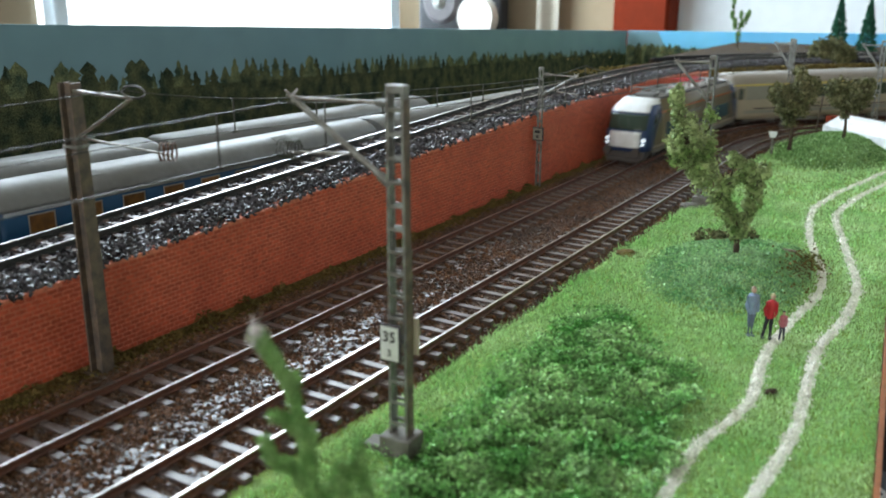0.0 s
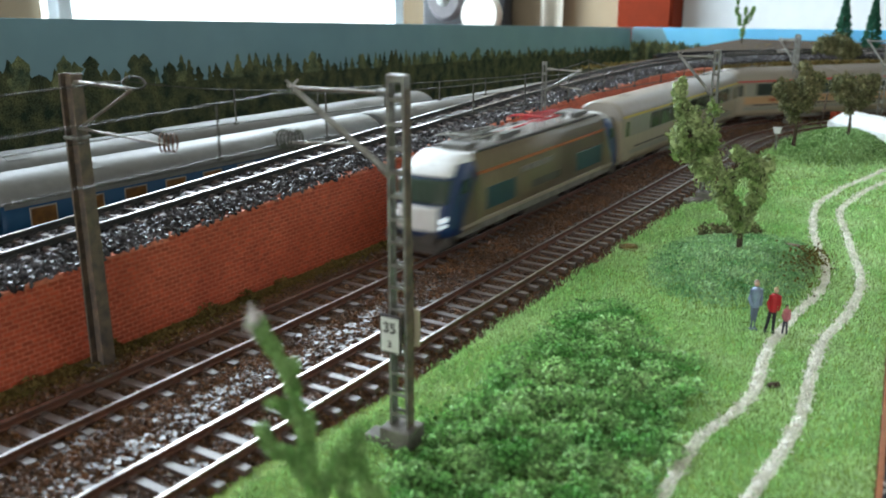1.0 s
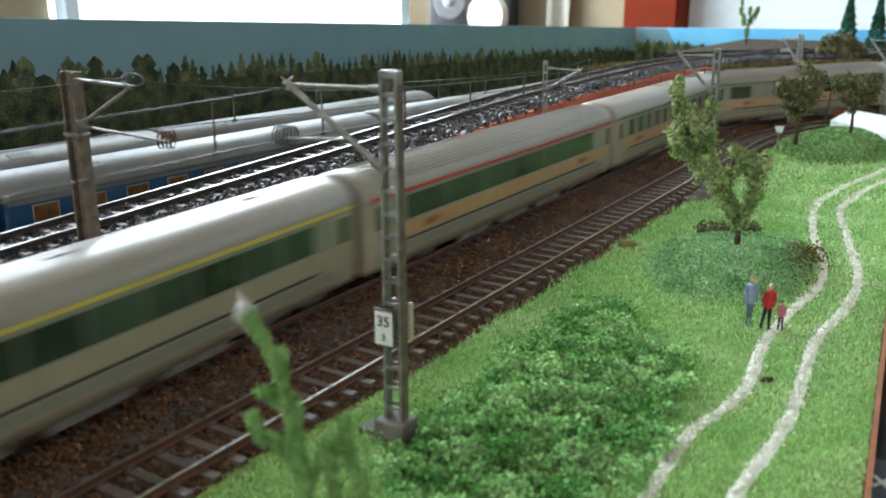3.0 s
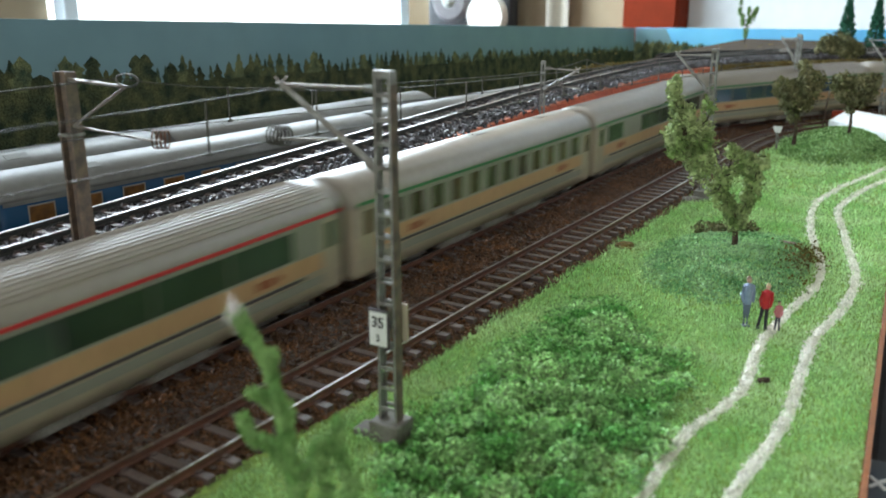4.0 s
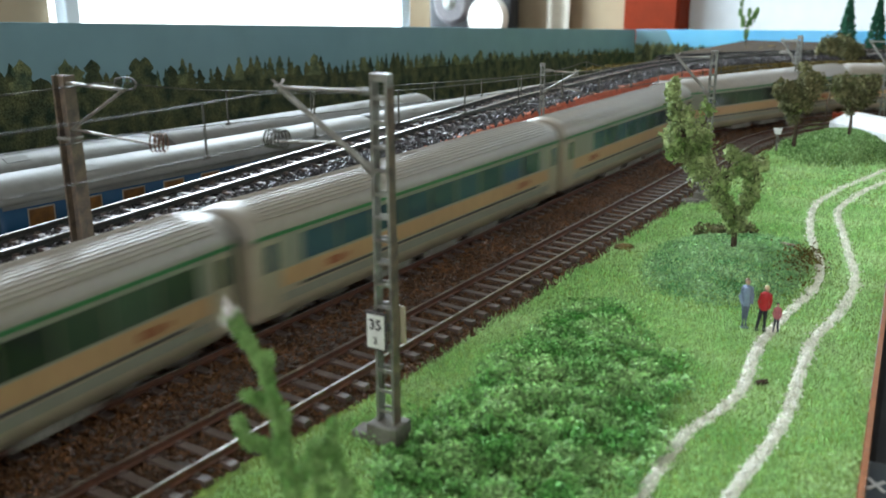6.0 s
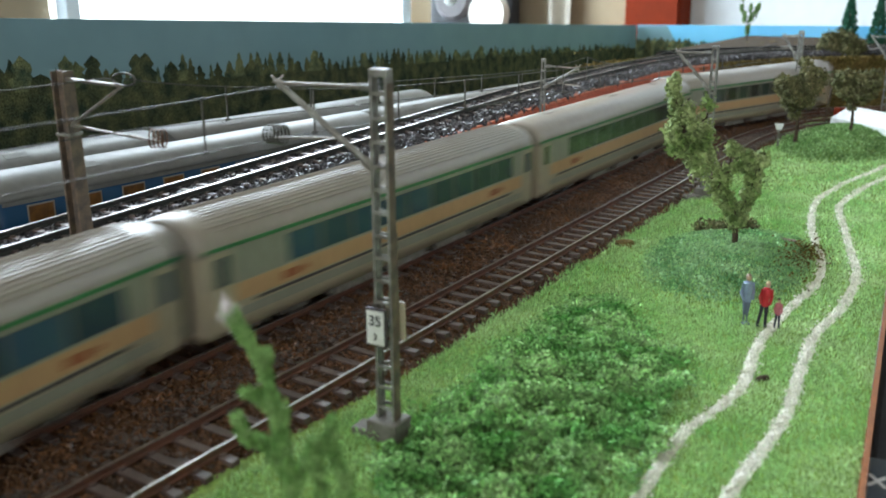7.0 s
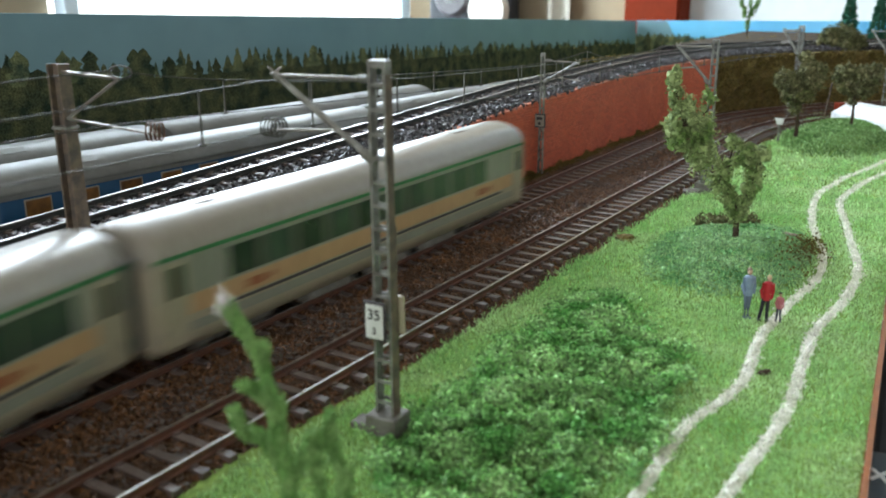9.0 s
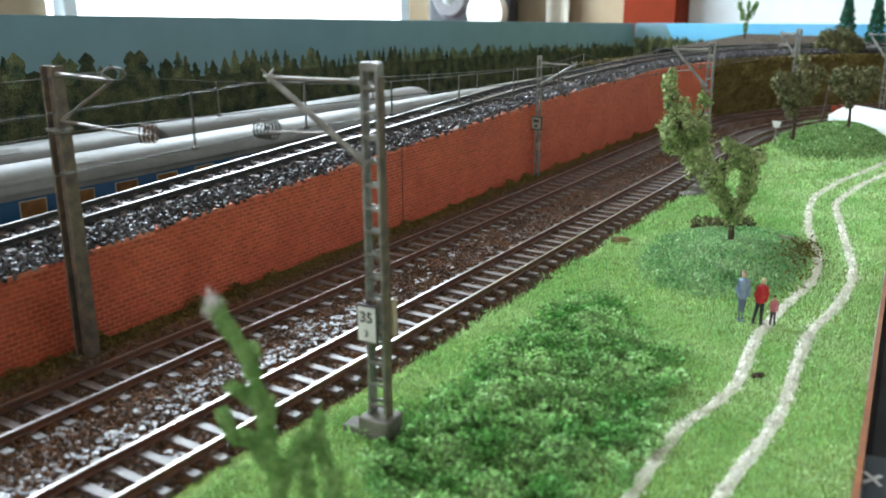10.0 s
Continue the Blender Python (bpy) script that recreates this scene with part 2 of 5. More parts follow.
def rod(bm, a, b, r0, r1=None, n=8):
    """A tapered round bar from a to b."""
    a, b = Vector(a), Vector(b)
    d = b - a
    q = d.to_track_quat("Z", "Y").to_matrix().to_4x4()
    bmesh.ops.create_cone(bm, cap_ends=True, segments=n, radius1=r0, radius2=r0 if r1 is None else r1, depth=d.length, matrix=Matrix.Translation((a + b) / 2) @ q)
    return bm


def tube(bm, pts, radii, n=7):
    """A bent round bar through points."""
    rings = []
    pts = [Vector(p) for p in pts]
    for i, p in enumerate(pts):
        d = (pts[min(i + 1, len(pts) - 1)] - pts[max(i - 1, 0)]).normalized()
        q = d.to_track_quat("Z", "Y").to_matrix()
        r = radii[i] if isinstance(radii, (list, tuple)) else radii
        rings.append([bm.verts.new(p + q @ Vector((r * math.cos(2 * math.pi * k / n), r * math.sin(2 * math.pi * k / n), 0))) for k in range(n)])
    for a, b in zip(rings, rings[1:]):
        for k in range(n):
            bm.faces.new((a[k], a[(k + 1) % n], b[(k + 1) % n], b[k]))
    bm.faces.new(rings[0])
    bm.faces.new(rings[-1])
    return bm


def prism(bm, outline, axis, lo, hi):
    """An outline of (a, b) pairs, pushed along an axis: 'y' takes (x, z), 'x' takes (y, z), 'z' takes (x, y)."""
    def spot(a, b, c):
        return (a, c, b) if axis == "y" else (c, a, b) if axis == "x" else (a, b, c)
    v0 = [bm.verts.new(spot(a, b, lo)) for a, b in outline]
    v1 = [bm.verts.new(spot(a, b, hi)) for a, b in outline]
    k = len(outline)
    bm.faces.new(v0)
    bm.faces.new(v1)
    for i in range(k):
        bm.faces.new((v0[i], v0[(i + 1) % k], v1[(i + 1) % k], v1[i]))
    return bm


# centre line of the outer lower track: a slight bend, straight, then a right-hand curve
DRIFT, S_CURVE, RADIUS = -0.0125, 720.0, 350.0
S_BEND, BEND_RADIUS, BEND_TURN = 125.0, 400.0, radians(12)  # a slight bend to the right at the near end
_L = math.hypot(DRIFT, 1)
AHEAD, SIDE = (DRIFT / _L, 1 / _L), (1 / _L, -DRIFT / _L)


def on_track(s, off=0.0, bend=True):
    """The place (x, y) and the heading (degrees, 0 along y, clockwise negative) at s along the outer track, off to its right."""
    x0, y0 = -222.3, 0.0
    turn = min(max((s - S_CURVE) / RADIUS, 0), math.pi / 2)
    if bend and s < S_BEND:
        a = min((S_BEND - s) / BEND_RADIUS, BEND_TURN)
        sd = (SIDE[0] * math.cos(a) + AHEAD[0] * math.sin(a), SIDE[1] * math.cos(a) + AHEAD[1] * math.sin(a))
        ah = (AHEAD[0] * math.cos(a) - SIDE[0] * math.sin(a), AHEAD[1] * math.cos(a) - SIDE[1] * math.sin(a))
        over = S_BEND - s - a * BEND_RADIUS
        x = x0 + AHEAD[0] * S_BEND - AHEAD[0] * BEND_RADIUS * math.sin(a) + SIDE[0] * BEND_RADIUS * (1 - math.cos(a)) - ah[0] * over
        y = y0 + AHEAD[1] * S_BEND - AHEAD[1] * BEND_RADIUS * math.sin(a) + SIDE[1] * BEND_RADIUS * (1 - math.cos(a)) - ah[1] * over
        return x + sd[0] * off, y + sd[1] * off, -math.degrees(math.atan2(ah[0], ah[1]))
    if s <= S_CURVE:
        x, y = x0 + AHEAD[0] * s, y0 + AHEAD[1] * s
        return x + SIDE[0] * off, y + SIDE[1] * off, -math.degrees(math.atan2(AHEAD[0], AHEAD[1]))
    cx, cy = x0 + AHEAD[0] * S_CURVE + SIDE[0] * RADIUS, y0 + AHEAD[1] * S_CURVE + SIDE[1] * RADIUS
    sd = (SIDE[0] * math.cos(turn) - AHEAD[0] * math.sin(turn), SIDE[1] * math.cos(turn) - AHEAD[1] * math.sin(turn))
    ah = (-sd[1], sd[0])
    x, y = cx - sd[0] * RADIUS, cy - sd[1] * RADIUS
    over = max(s - S_CURVE - RADIUS * math.pi / 2, 0)
    return x + ah[0] * over + sd[0] * off, y + ah[1] * over + sd[1] * off, -math.degrees(math.atan2(ah[0], ah[1]))


def sweep(bm, section, off, s0, s1, step=12.0, place=on_track, z=lambda s: 0.0):
    """A closed cross-section of (side, up) pairs drawn along a track."""
    stops = np.linspace(s0, s1, max(2, int((s1 - s0) / step) + 1))
    rings = []
    for s in stops:
        ring = []
        for a, b in section:
            x, y, _ = place(s, off + a)
            ring.append(bm.verts.new((x, y, b + z(s))))
        rings.append(ring)
    k = len(section)
    for a, b in zip(rings, rings[1:]):
        for i in range(k):
            bm.faces.new((a[i], a[(i + 1) % k], b[(i + 1) % k], b[i]))
    bm.faces.new(rings[0])
    bm.faces.new(rings[-1])
    return bm


def fuzz(x, y, s=0.02, seed=0.0):
    return noise.noise(Vector((x * s, y * s, seed)))


GAUGE = 16.5
INNER = 52.0  # the inner track lies this far right of the outer one
WALL_X = -258.0


def wall_top(y):
    """Height of the brick wall and the ramp behind it."""
    return 27.0 + 0.0415 * (min(max(y, -200), 540) - 50) + 0.012 * max(min(y, 900) - 540, 0)


def mound_height(x, y):
    z = 0.0
    for cx, cy, rx, ry, h in ((-95, 405, 42, 62, 9), (-112, 752, 44, 80, 15), (-118, 255, 40, 60, 2.5)):
        d = ((x - cx) / rx) ** 2 + ((y - cy) / ry) ** 2
        if d < 1:
            z += h * (1 - d) ** 1.3
    return z


def ground_z(x, y):
    return mound_height(x, y) + 0.9 * fuzz(x, y, 0.03) - 1.0


# ---- the layout's ground ----
def build_ground():
    """The green sheet on the layout's board, with its mounds."""
    xs = np.unique(np.concatenate([np.linspace(-2300, -420, 12), np.linspace(-420, -150, 10), np.linspace(-150, -10, 48)]))
    ys = np.unique(np.concatenate([np.linspace(-2500, 60, 20), np.linspace(60, 900, 140), np.linspace(900, 1250, 20)]))
    xs = xs[xs >= -520]
    bm = bmesh.new()
    grid = []
    for y in ys:
        edge = board_edge(y)
        row = []
        for x in xs:
            xx = -520 + (x + 520) * (edge + 520) / (-10 + 520)
            off = xx - on_track(min(y, 720))[0] - INNER
            g = ground_z(xx, y) if off > 17 else -4.5
            if 17 < off < 24:
                g = -4.5 + (g + 4.5) * (off - 17) / 7
            row.append(bm.verts.new((xx, y, g)))
        grid.append(row)
    for a, b in zip(grid, grid[1:]):
        for i in range(len(xs) - 1):
            bm.faces.new((a[i], a[i + 1], b[i + 1], b[i]))
    return part("ground", bm, GRASS_SOIL, None, "green grass sheet with low mounds on the railway layout", "structure")


def board_edge(y):
    return 8.5 - 0.0985 * min(max(y, 60), 700) + 0.17 * max(60 - y, 0)


tagged(build_ground(), category="ground")


def lower_bed():
    bm = bmesh.new()
    sec = [(-44, -4.4), (-30, -1.2), (62, -1.2), (74, -4.4), (74, -9), (-44, -9)]
    sweep(bm, sec, 0, -2400, 2950, 14)
    return part("track_bed", bm, BED, None, "brown ballast bed under the lower tracks", "structure")


tagged(lower_bed(), category="track bed")

RAIL_SEC = [(-1.1, 0), (1.1, 0), (1.1, 0.35), (0.35, 0.6), (0.35, 1.7), (0.5, 1.85), (0.5, 2.45), (-0.5, 2.45), (-0.5, 1.85), (-0.35, 1.7), (-0.35, 0.6), (-1.1, 0.35)]
HEAD_SEC = [(-0.52, 2.2), (0.52, 2.2), (0.45, 2.55), (-0.45, 2.55)]
PITCH = 9.75


def railway_track(label, off, s0, s1, near, place=on_track, z=lambda s: 0.0, group="tracks", flank=RAIL_SIDE, look_of="rust-brown rail"):
    top = thing("railway_track", Matrix(), label, "railway track", group)
    for side in (-1, 1):
        o = off + side * (GAUGE / 2 + 0.5)
        rail = part("rail", sweep(bmesh.new(), RAIL_SEC, o, s0, s1, 14, place, z), flank, top, look_of)
        part("rail_head", sweep(bmesh.new(), HEAD_SEC, o, s0, s1, 14, place, z), RAIL_TOP, rail, "polished bright rail head")
    bm = boxed(-15, 15, -1.55, 1.55, -2.0, 0.0, 0.25)
    for sx in (-GAUGE / 2 - 0.5, GAUGE / 2 + 0.5):
        box(bm, sx - 2.1, sx + 2.1, -1.0, 1.0, 0.0, 0.45)
    bmesh.ops.recalc_face_normals(bm, faces=bm.faces)
    me = bpy.data.meshes.new("sleeper")
    bm.to_mesh(me)
    bm.free()
    me.transform(Matrix.Scale(0.001, 4))
    me.materials.append(SLEEPER)
    src = np.array([v.co for v in me.vertices]) * 1000
    tri = [[p.vertices[0], p.vertices[i], p.vertices[i + 1]] for p in me.polygons for i in range(1, len(p.vertices) - 1)]
    far_v, far_f = [], []
    for i in range(int((s1 - s0) / PITCH)):
        s = s0 + (i + 0.5) * PITCH
        x, y, h = place(s, off)
        m = at(x, y, z(s), 0, 0, h + random.uniform(-0.6, 0.6))
        if near[0] < s < near[1]:
            linked("sleeper", me, SLEEPER, top, m=m)
        else:
            r = np.array(m.to_3x3())
            far_f.append(np.array(tri) + len(far_v) * len(src))
            far_v.append(src @ r.T + np.array(m.translation) * 1000)
    if far_v:
        soup("distant_sleepers", np.concatenate(far_v), np.concatenate(far_f), SLEEPER, top, kind="stuff")
    return top


railway_track("rusty outer track with brown sleepers beside the brick wall", 0, -2400, 2900, (70, 1150))
railway_track("rusty inner track with brown sleepers beside the grass", INNER, -2400, 2900, (70, 1150))


def upper_place(s, off=0.0):
    """The ramp's track: straight behind the wall, then round to the right along the hillside."""
    r, y0, x0 = 420.0, 735.0, -289.0
    if s <= y0:
        return x0 + off, s, 0.0
    a = min((s - y0) / r, math.pi / 2)
    over = max(s - y0 - r * math.pi / 2, 0)
    return x0 + r - (r - off) * math.cos(a) + over, y0 + (r - off) * math.sin(a), -math.degrees(a)


def upper_z(s):
    return wall_top(s) + 3.0


railway_track("track with bright rails on grey ballast along the ramp", 0, -900, 1600, (60, 900), upper_place, upper_z, "ramp tracks", RAIL_GREY, "dull grey rail")


def upper_bed():
    bm = bmesh.new()
    sweep(bm, [(-27, -9.5), (-17, -1.6), (20, -1.2), (25.2, -2.2), (25.2, -12), (-27, -12)], 0, -900, 1600, 14, upper_place, upper_z)
    return tagged(part("ramp_bed", bm, GREY_BED, None, "grey ballast bed of the ramp", "structure"), category="track bed")


upper_bed()


# ---- brick wall ----
def brick_wall():
    bm = bmesh.new()
    ys = np.linspace(-900, 722, 60)
    rows = []
    for y in ys:
        t = wall_top(y)
        rows.append([bm.verts.new(p) for p in ((WALL_X - 6, y, -6), (WALL_X, y, -6), (WALL_X, y, t), (WALL_X - 6, y, t))])
    for a, b in zip(rows, rows[1:]):
        for i in range(4):
            bm.faces.new((a[i], a[(i + 1) % 4], b[(i + 1) % 4], b[i]))
    bm.faces.new(rows[0])
    bm.faces.new(rows[-1])
    return tagged(part("wall_retaining", bm, MORTAR, None, "red brick retaining wall along the ramp", "structure"), category="wall")


wall = brick_wall()


def hill_arc(r, a0, a1, n, dz=0.0):
    """Points on a circle round the curve's centre, from angle a0 to a1 in degrees."""
    return [(120 - r * math.cos(radians(a)), 720 + r * math.sin(radians(a))) for a in np.linspace(a0, a1, n)]


def curved_face(r, a0, a1, z0, z1, n, rough, thick=8.0):
    """An upright curved wall, uneven by rough."""
    bm = bmesh.new()
    zs = np.linspace(z0, z1, 9)
    grid = []
    for i, a in enumerate(np.linspace(a0, a1, n)):
        row = []
        for z in zs:
            rr = r + rough * (noise.noise(Vector((a * 0.35, z * 0.12, 3.0))) + 0.5 * noise.noise(Vector((a * 1.1, z * 0.4, 7.0))))
            row.append(bm.verts.new((120 - rr * math.cos(radians(a)), 720 + rr * math.sin(radians(a)), z)))
        row.append(bm.verts.new((120 - (r + thick) * math.cos(radians(a)), 720 + (r + thick) * math.sin(radians(a)), z1)))
        row.append(bm.verts.new((120 - (r + thick) * math.cos(radians(a)), 720 + (r + thick) * math.sin(radians(a)), z0)))
        grid.append(row)
    k = len(grid[0])
    for a, b in zip(grid, grid[1:]):
        for i in range(k):
            bm.faces.new((a[i], a[(i + 1) % k], b[(i + 1) % k], b[i]))
    bm.faces.new(grid[0])
    bm.faces.new(grid[-1])
    return bm


wall_2 = tagged(part("wall_curved", curved_face(378, 0.6, 18, -6, wall_top(760), 14, 0), MORTAR, None, "dark red brick wing wall at the start of the curve", "structure"), category="wall")
tagged(part("wall_hillside", curved_face(384, 18.3, 96, -6, 50, 70, 7), SCRUB_SOIL, None, "olive-brown scrubby hillside wall along the curve", "structure"), category="hillside")


def plateau():
    """The upper level behind the hillside, and the higher black-rimmed step at its back."""
    bm = bmesh.new()
    ring = hill_arc(391, 1, 90, 30)
    prism(bm, ring + [(700, 1110), (700, 1250), (-320, 1250), (-320, 730)], "z", 42, 46)
    tagged(part("plateau", bm, GREY_BED, None, "grey-brown upper level behind the hillside", "structure"), category="ground")
    bm = bmesh.new()
    prism(bm, hill_arc(486, 24, 90, 26) + [(700, 1206), (700, 1252), (-322, 1252), (-322, 905)], "z", 40, 53)
    tagged(part("raised_step", bm, BARK, None, "raised brown step at the back of the layout", "structure"), category="ground")
    bm = bmesh.new()
    prism(bm, hill_arc(483, 24, 90, 26) + list(reversed(hill_arc(485.5, 24, 90, 26))), "z", 50, 54.2)
    tagged(part("black_rim", bm, BLACK, None, "thin black board rim along the raised step", "structure"), category="rim")


plateau()


# ---- backdrops ----
def print_top(y):
    return 105.5 - 0.0444 * (y - 298)


def backdrop():
    bm = bmesh.new()
    prism(bm, [(-1500, print_top(-300)), (-300, print_top(-300)), (1250, print_top(1250)), (1250, -9), (-1500, -9)], "x", -486, -480)
    board = tagged(part("backdrop", bm, SKY_PRINT, None, "grey-blue printed sky backdrop board with a dark forest", "structure"), category="backdrop")
    # the printed row of trees, a hair proud of the board
    rnd = random.Random(4)
    bm = bmesh.new()
    y = -600.0
    k = 0
    while y < 1235:
        big = 1.0 - 0.55 * max(0.0, min(1.0, (y - 250) / 900))
        w = rnd.uniform(17, 34) * (0.45 + 0.55 * big)
        top = print_top(y) - 25.0 + 2.0 * big + rnd.uniform(-9, 2.5) * (0.35 + 0.65 * big)
        pointed = rnd.random() < (0.3 if y < 420 else 0.6)
        n = 17
        left, right = [], []
        for i in range(n + 1):
            f = i / n
            half = w / 2 * ((1 - f) ** 0.8 * (1.15, 0.72)[i % 2] if pointed else max(0.0, 1 - f ** 2.0) ** 0.6 * rnd.uniform(0.55, 1.15))
            z = top - (36 * big + 8) * (1 - f)
            left.append((y - half * rnd.uniform(0.7, 1.2) - 0.1, z + rnd.uniform(-0.8, 0.8)))
            right.append((y + half * rnd.uniform(0.8, 1.15) + 0.1, z + rnd.uniform(-0.5, 0.5)))
        x = -479.9 + 0.06 * (k % 5)
        verts_l = [bm.verts.new((x, a, b)) for a, b in left]
        verts_r = [bm.verts.new((x, a, b)) for a, b in right]
        for i in range(n):
            bm.faces.new((verts_l[i], verts_r[i], verts_r[i + 1], verts_l[i + 1]))
        y += w * rnd.uniform(0.2, 0.42)
        k += 1
    rows = [[bm.verts.new((-479.6, yy, -9)), bm.verts.new((-479.6, yy, print_top(yy) - 42 + 10 * max(0, min(1, (yy - 250) / 900))))] for yy in np.linspace(-600, 1250, 30)]
    for a, b in zip(rows, rows[1:]):
        bm.faces.new((a[0], a[1], b[1], b[0]))
    part("printed_forest", bm, FOREST, board, "dark green printed forest")
    bm = bmesh.new()
    prism(bm, [(-480, 63.2), (720, 84), (720, -9), (-480, -9)], "y", 1254, 1260)
    end = tagged(part("backdrop_2", bm, SKY_PRINT_2, None, "bright blue printed sky board across the layout's end", "structure"), category="backdrop")
    # the duller sky and the last trees of the print, by the corner
    bm = bmesh.new()
    prism(bm, [(-480, 63.0), (-436, 63.7), (-428, 50), (-424, 30), (-480, 30)], "y", 1253.5, 1254.2)
    part("printed_sky", bm, SKY_PRINT, end, "dull blue-grey printed sky")
    bm = bmesh.new()
    for k in range(26):
        x = -479 + k * 4.4 + rnd.uniform(-1, 1)
        tip = 47 - 0.12 * k + rnd.uniform(-3, 2)
        yy = 1253.3 - 0.03 * (k % 5)
        vs = [bm.verts.new((x + dx, yy, zz)) for dx, zz in ((-6, 12), (6, 12), (4.6, tip - 12), (3.2, tip - 8), (2.4, tip - 4), (0.3, tip), (-0.5, tip), (-2.2, tip - 4), (-3.4, tip - 8), (-4.4, tip - 13))]
        bm.faces.new(vs)
    part("printed_forest", bm, FOREST, end, "dark green printed forest")


backdrop()


# ---- room round the layout ----
def room():
    def slab(name, label, category, mat, *b):
        return tagged(part(name, boxed(*b), mat, None, label, "structure"), category=category)
    slab("floor", "brown wooden room floor", "floor", FLOOR, -1700, 2400, -3200, 2500, -900, -860)
    slab("ceiling", "pale plaster room ceiling", "ceiling", PLASTER_3, -1700, 2400, -3200, 2500, 1650, 1690)
    # window wall with its opening
    slab("wall_west", "cream wall beside the window", "wall", PLASTER, -1640, -1500, -3200, -60, -860, 1650)
    slab("wall_west_pier", "cream wall between the windows", "wall", PLASTER, -1640, -1500, 860, 1000, -860, 1650)
    slab("wall_west_under", "cream wall under the side window", "wall", PLASTER, -1640, -1500, -60, 860, -860, -30)
    slab("wall_west_over", "cream wall over the side window", "wall", PLASTER, -1640, -1500, -60, 860, 1350, 1650)
    slab("wall_west_below", "cream wall under the window", "wall", PLASTER, -1640, -1500, 1000, 2250, -860, -30)
    slab("wall_west_above", "cream wall over the window", "wall", PLASTER, -1640, -1500, 1000, 2250, 1350, 1650)
    slab("wall_west_end", "cream wall at the corner by the window", "wall", PLASTER, -1640, -1500, 2250, 2500, -860, 1650)
    slab("wall_north", "cream wall behind the layout", "wall", PLASTER, -1500, -800, 2300, 2400, -860, 1650)
    slab("wall_north_white", "white wall behind the layout", "wall", PLASTER_2, -800, 440, 2300, 2400, -860, 1650)
    slab("wall_north_below", "white wall under the second window", "wall", PLASTER_2, 440, 1960, 2300, 2400, -860, 210)
    slab("wall_north_above", "white wall over the second window", "wall", PLASTER_2, 440, 1960, 2300, 2400, 1590, 1650)
    slab("wall_north_end", "white wall beside the second window", "wall", PLASTER_2, 1960, 2200, 2300, 2400, -860, 1650)
    slab("wall_south", "beige wall of the room", "wall", PLASTER_3, -1500, -620, -3200, -3100, -860, 1650)
    slab("wall_south_below", "beige wall under the added back window", "wall", PLASTER_3, -620, 1820, -3200, -3100, -860, 110)
    slab("wall_south_above", "beige wall over the added back window", "wall", PLASTER_3, -620, 1820, -3200, -3100, 1490, 1650)
    slab("wall_south_end", "beige wall beside the added back window", "wall", PLASTER_3, 1820, 2200, -3200, -3100, -860, 1650)
    slab("wall_east", "beige side wall of the room", "wall", PLASTER_3, 2200, 2340, -3200, 2400, -860, 1650)
    w = tagged(new("window_1"), "bright daylit window with a pale frame", "window", kind="structure")
    part("window_frame", boxed(-1484, -1450, 2020, 2062, -30, 1350, 4), FRAME, w)
    part("window_frame", boxed(-1484, -1450, 2215, 2250, -30, 1350, 4), FRAME, w)
    part("window_frame", boxed(-1484, -1450, 1000, 1030, -30, 1350, 4), FRAME, w)
    part("window_sill", boxed(-1500, -1380, 990, 2260, -60, -28, 5), FRAME, w)
    w2 = tagged(new("window_2"), "daylit window in the white wall", "window", kind="structure")
    part("window_frame", boxed(1180, 1220, 2255, 2280, 210, 1590, 4), FRAME, w2)
    part("window_sill", boxed(430, 1970, 2180, 2300, 180, 208, 5), FRAME, w2)
    w4 = tagged(new("window_4"), "daylit side window beside the layout", "window", kind="structure")
    part("window_frame", boxed(-1484, -1450, 380, 420, -30, 1350, 4), FRAME, w4)
    part("window_sill", boxed(-1500, -1380, -70, 870, -60, -28, 5), FRAME, w4)
    # unseen window, added only to house the fill lamp at the back
    w3 = tagged(new("added_fill_window"), "unseen window added in the back wall for fill light", "window", kind="structure")
    part("window_frame", boxed(580, 620, -3080, -3055, 110, 1490, 4), FRAME, w3)
    part("window_sill", boxed(-630, 1830, -3100, -2980, 80, 108, 5), FRAME, w3)
    tagged(part("backdrop_sky", boxed(-2010, -2000, 300, 4200, -900, 2600), DAYLIGHT, None, "bright overcast sky outside the window", "structure"), category="sky")
    # layout table
    board = tagged(new("layout_board"), "wooden layout board with an orange-brown edge on trestle legs", "layout board")
    bm = bmesh.new()
    edge = [(board_edge(y) + 0.2, y) for y in (-2450, 60, 200, 400, 700, 935)]
    prism(bm, [(-492, -2450), *[(a - 1.5, b) for a, b in edge], (2100, 935), (2100, 1262), (-492, 1262)], "z", -30, -9.4)
    part("board_top", bm, WOOD, board)
    bm = bmesh.new()
    outer = [(board_edge(y) + 1.9, y) for y in (-2450, 60, 200, 400, 700, 930)]
    inner = [(board_edge(y) + 0.3, y) for y in (930, 700, 400, 200, 60, -2450)]
    prism(bm, outer + inner, "z", -5.5, 0.8)
    part("edge_strip", bm, WOOD, board, "orange-brown wooden edge strip")
    for x, y in ((-470, -2400), (-60, -2400), (-470, 1200), (-80, 1150), (2050, 1230), (-470, -600), (-40, -600)):
        part("leg", boxed(x - 20, x + 20, y - 20, y + 20, -860, -30, 3), WOOD, board)


room()
tagged(part("ground_arm", boxed(-66, 2095, 937, 1250, -9.3, -4.6), GRASS_SOIL, None, "green ground under the far arm of the layout", "structure"), category="ground")


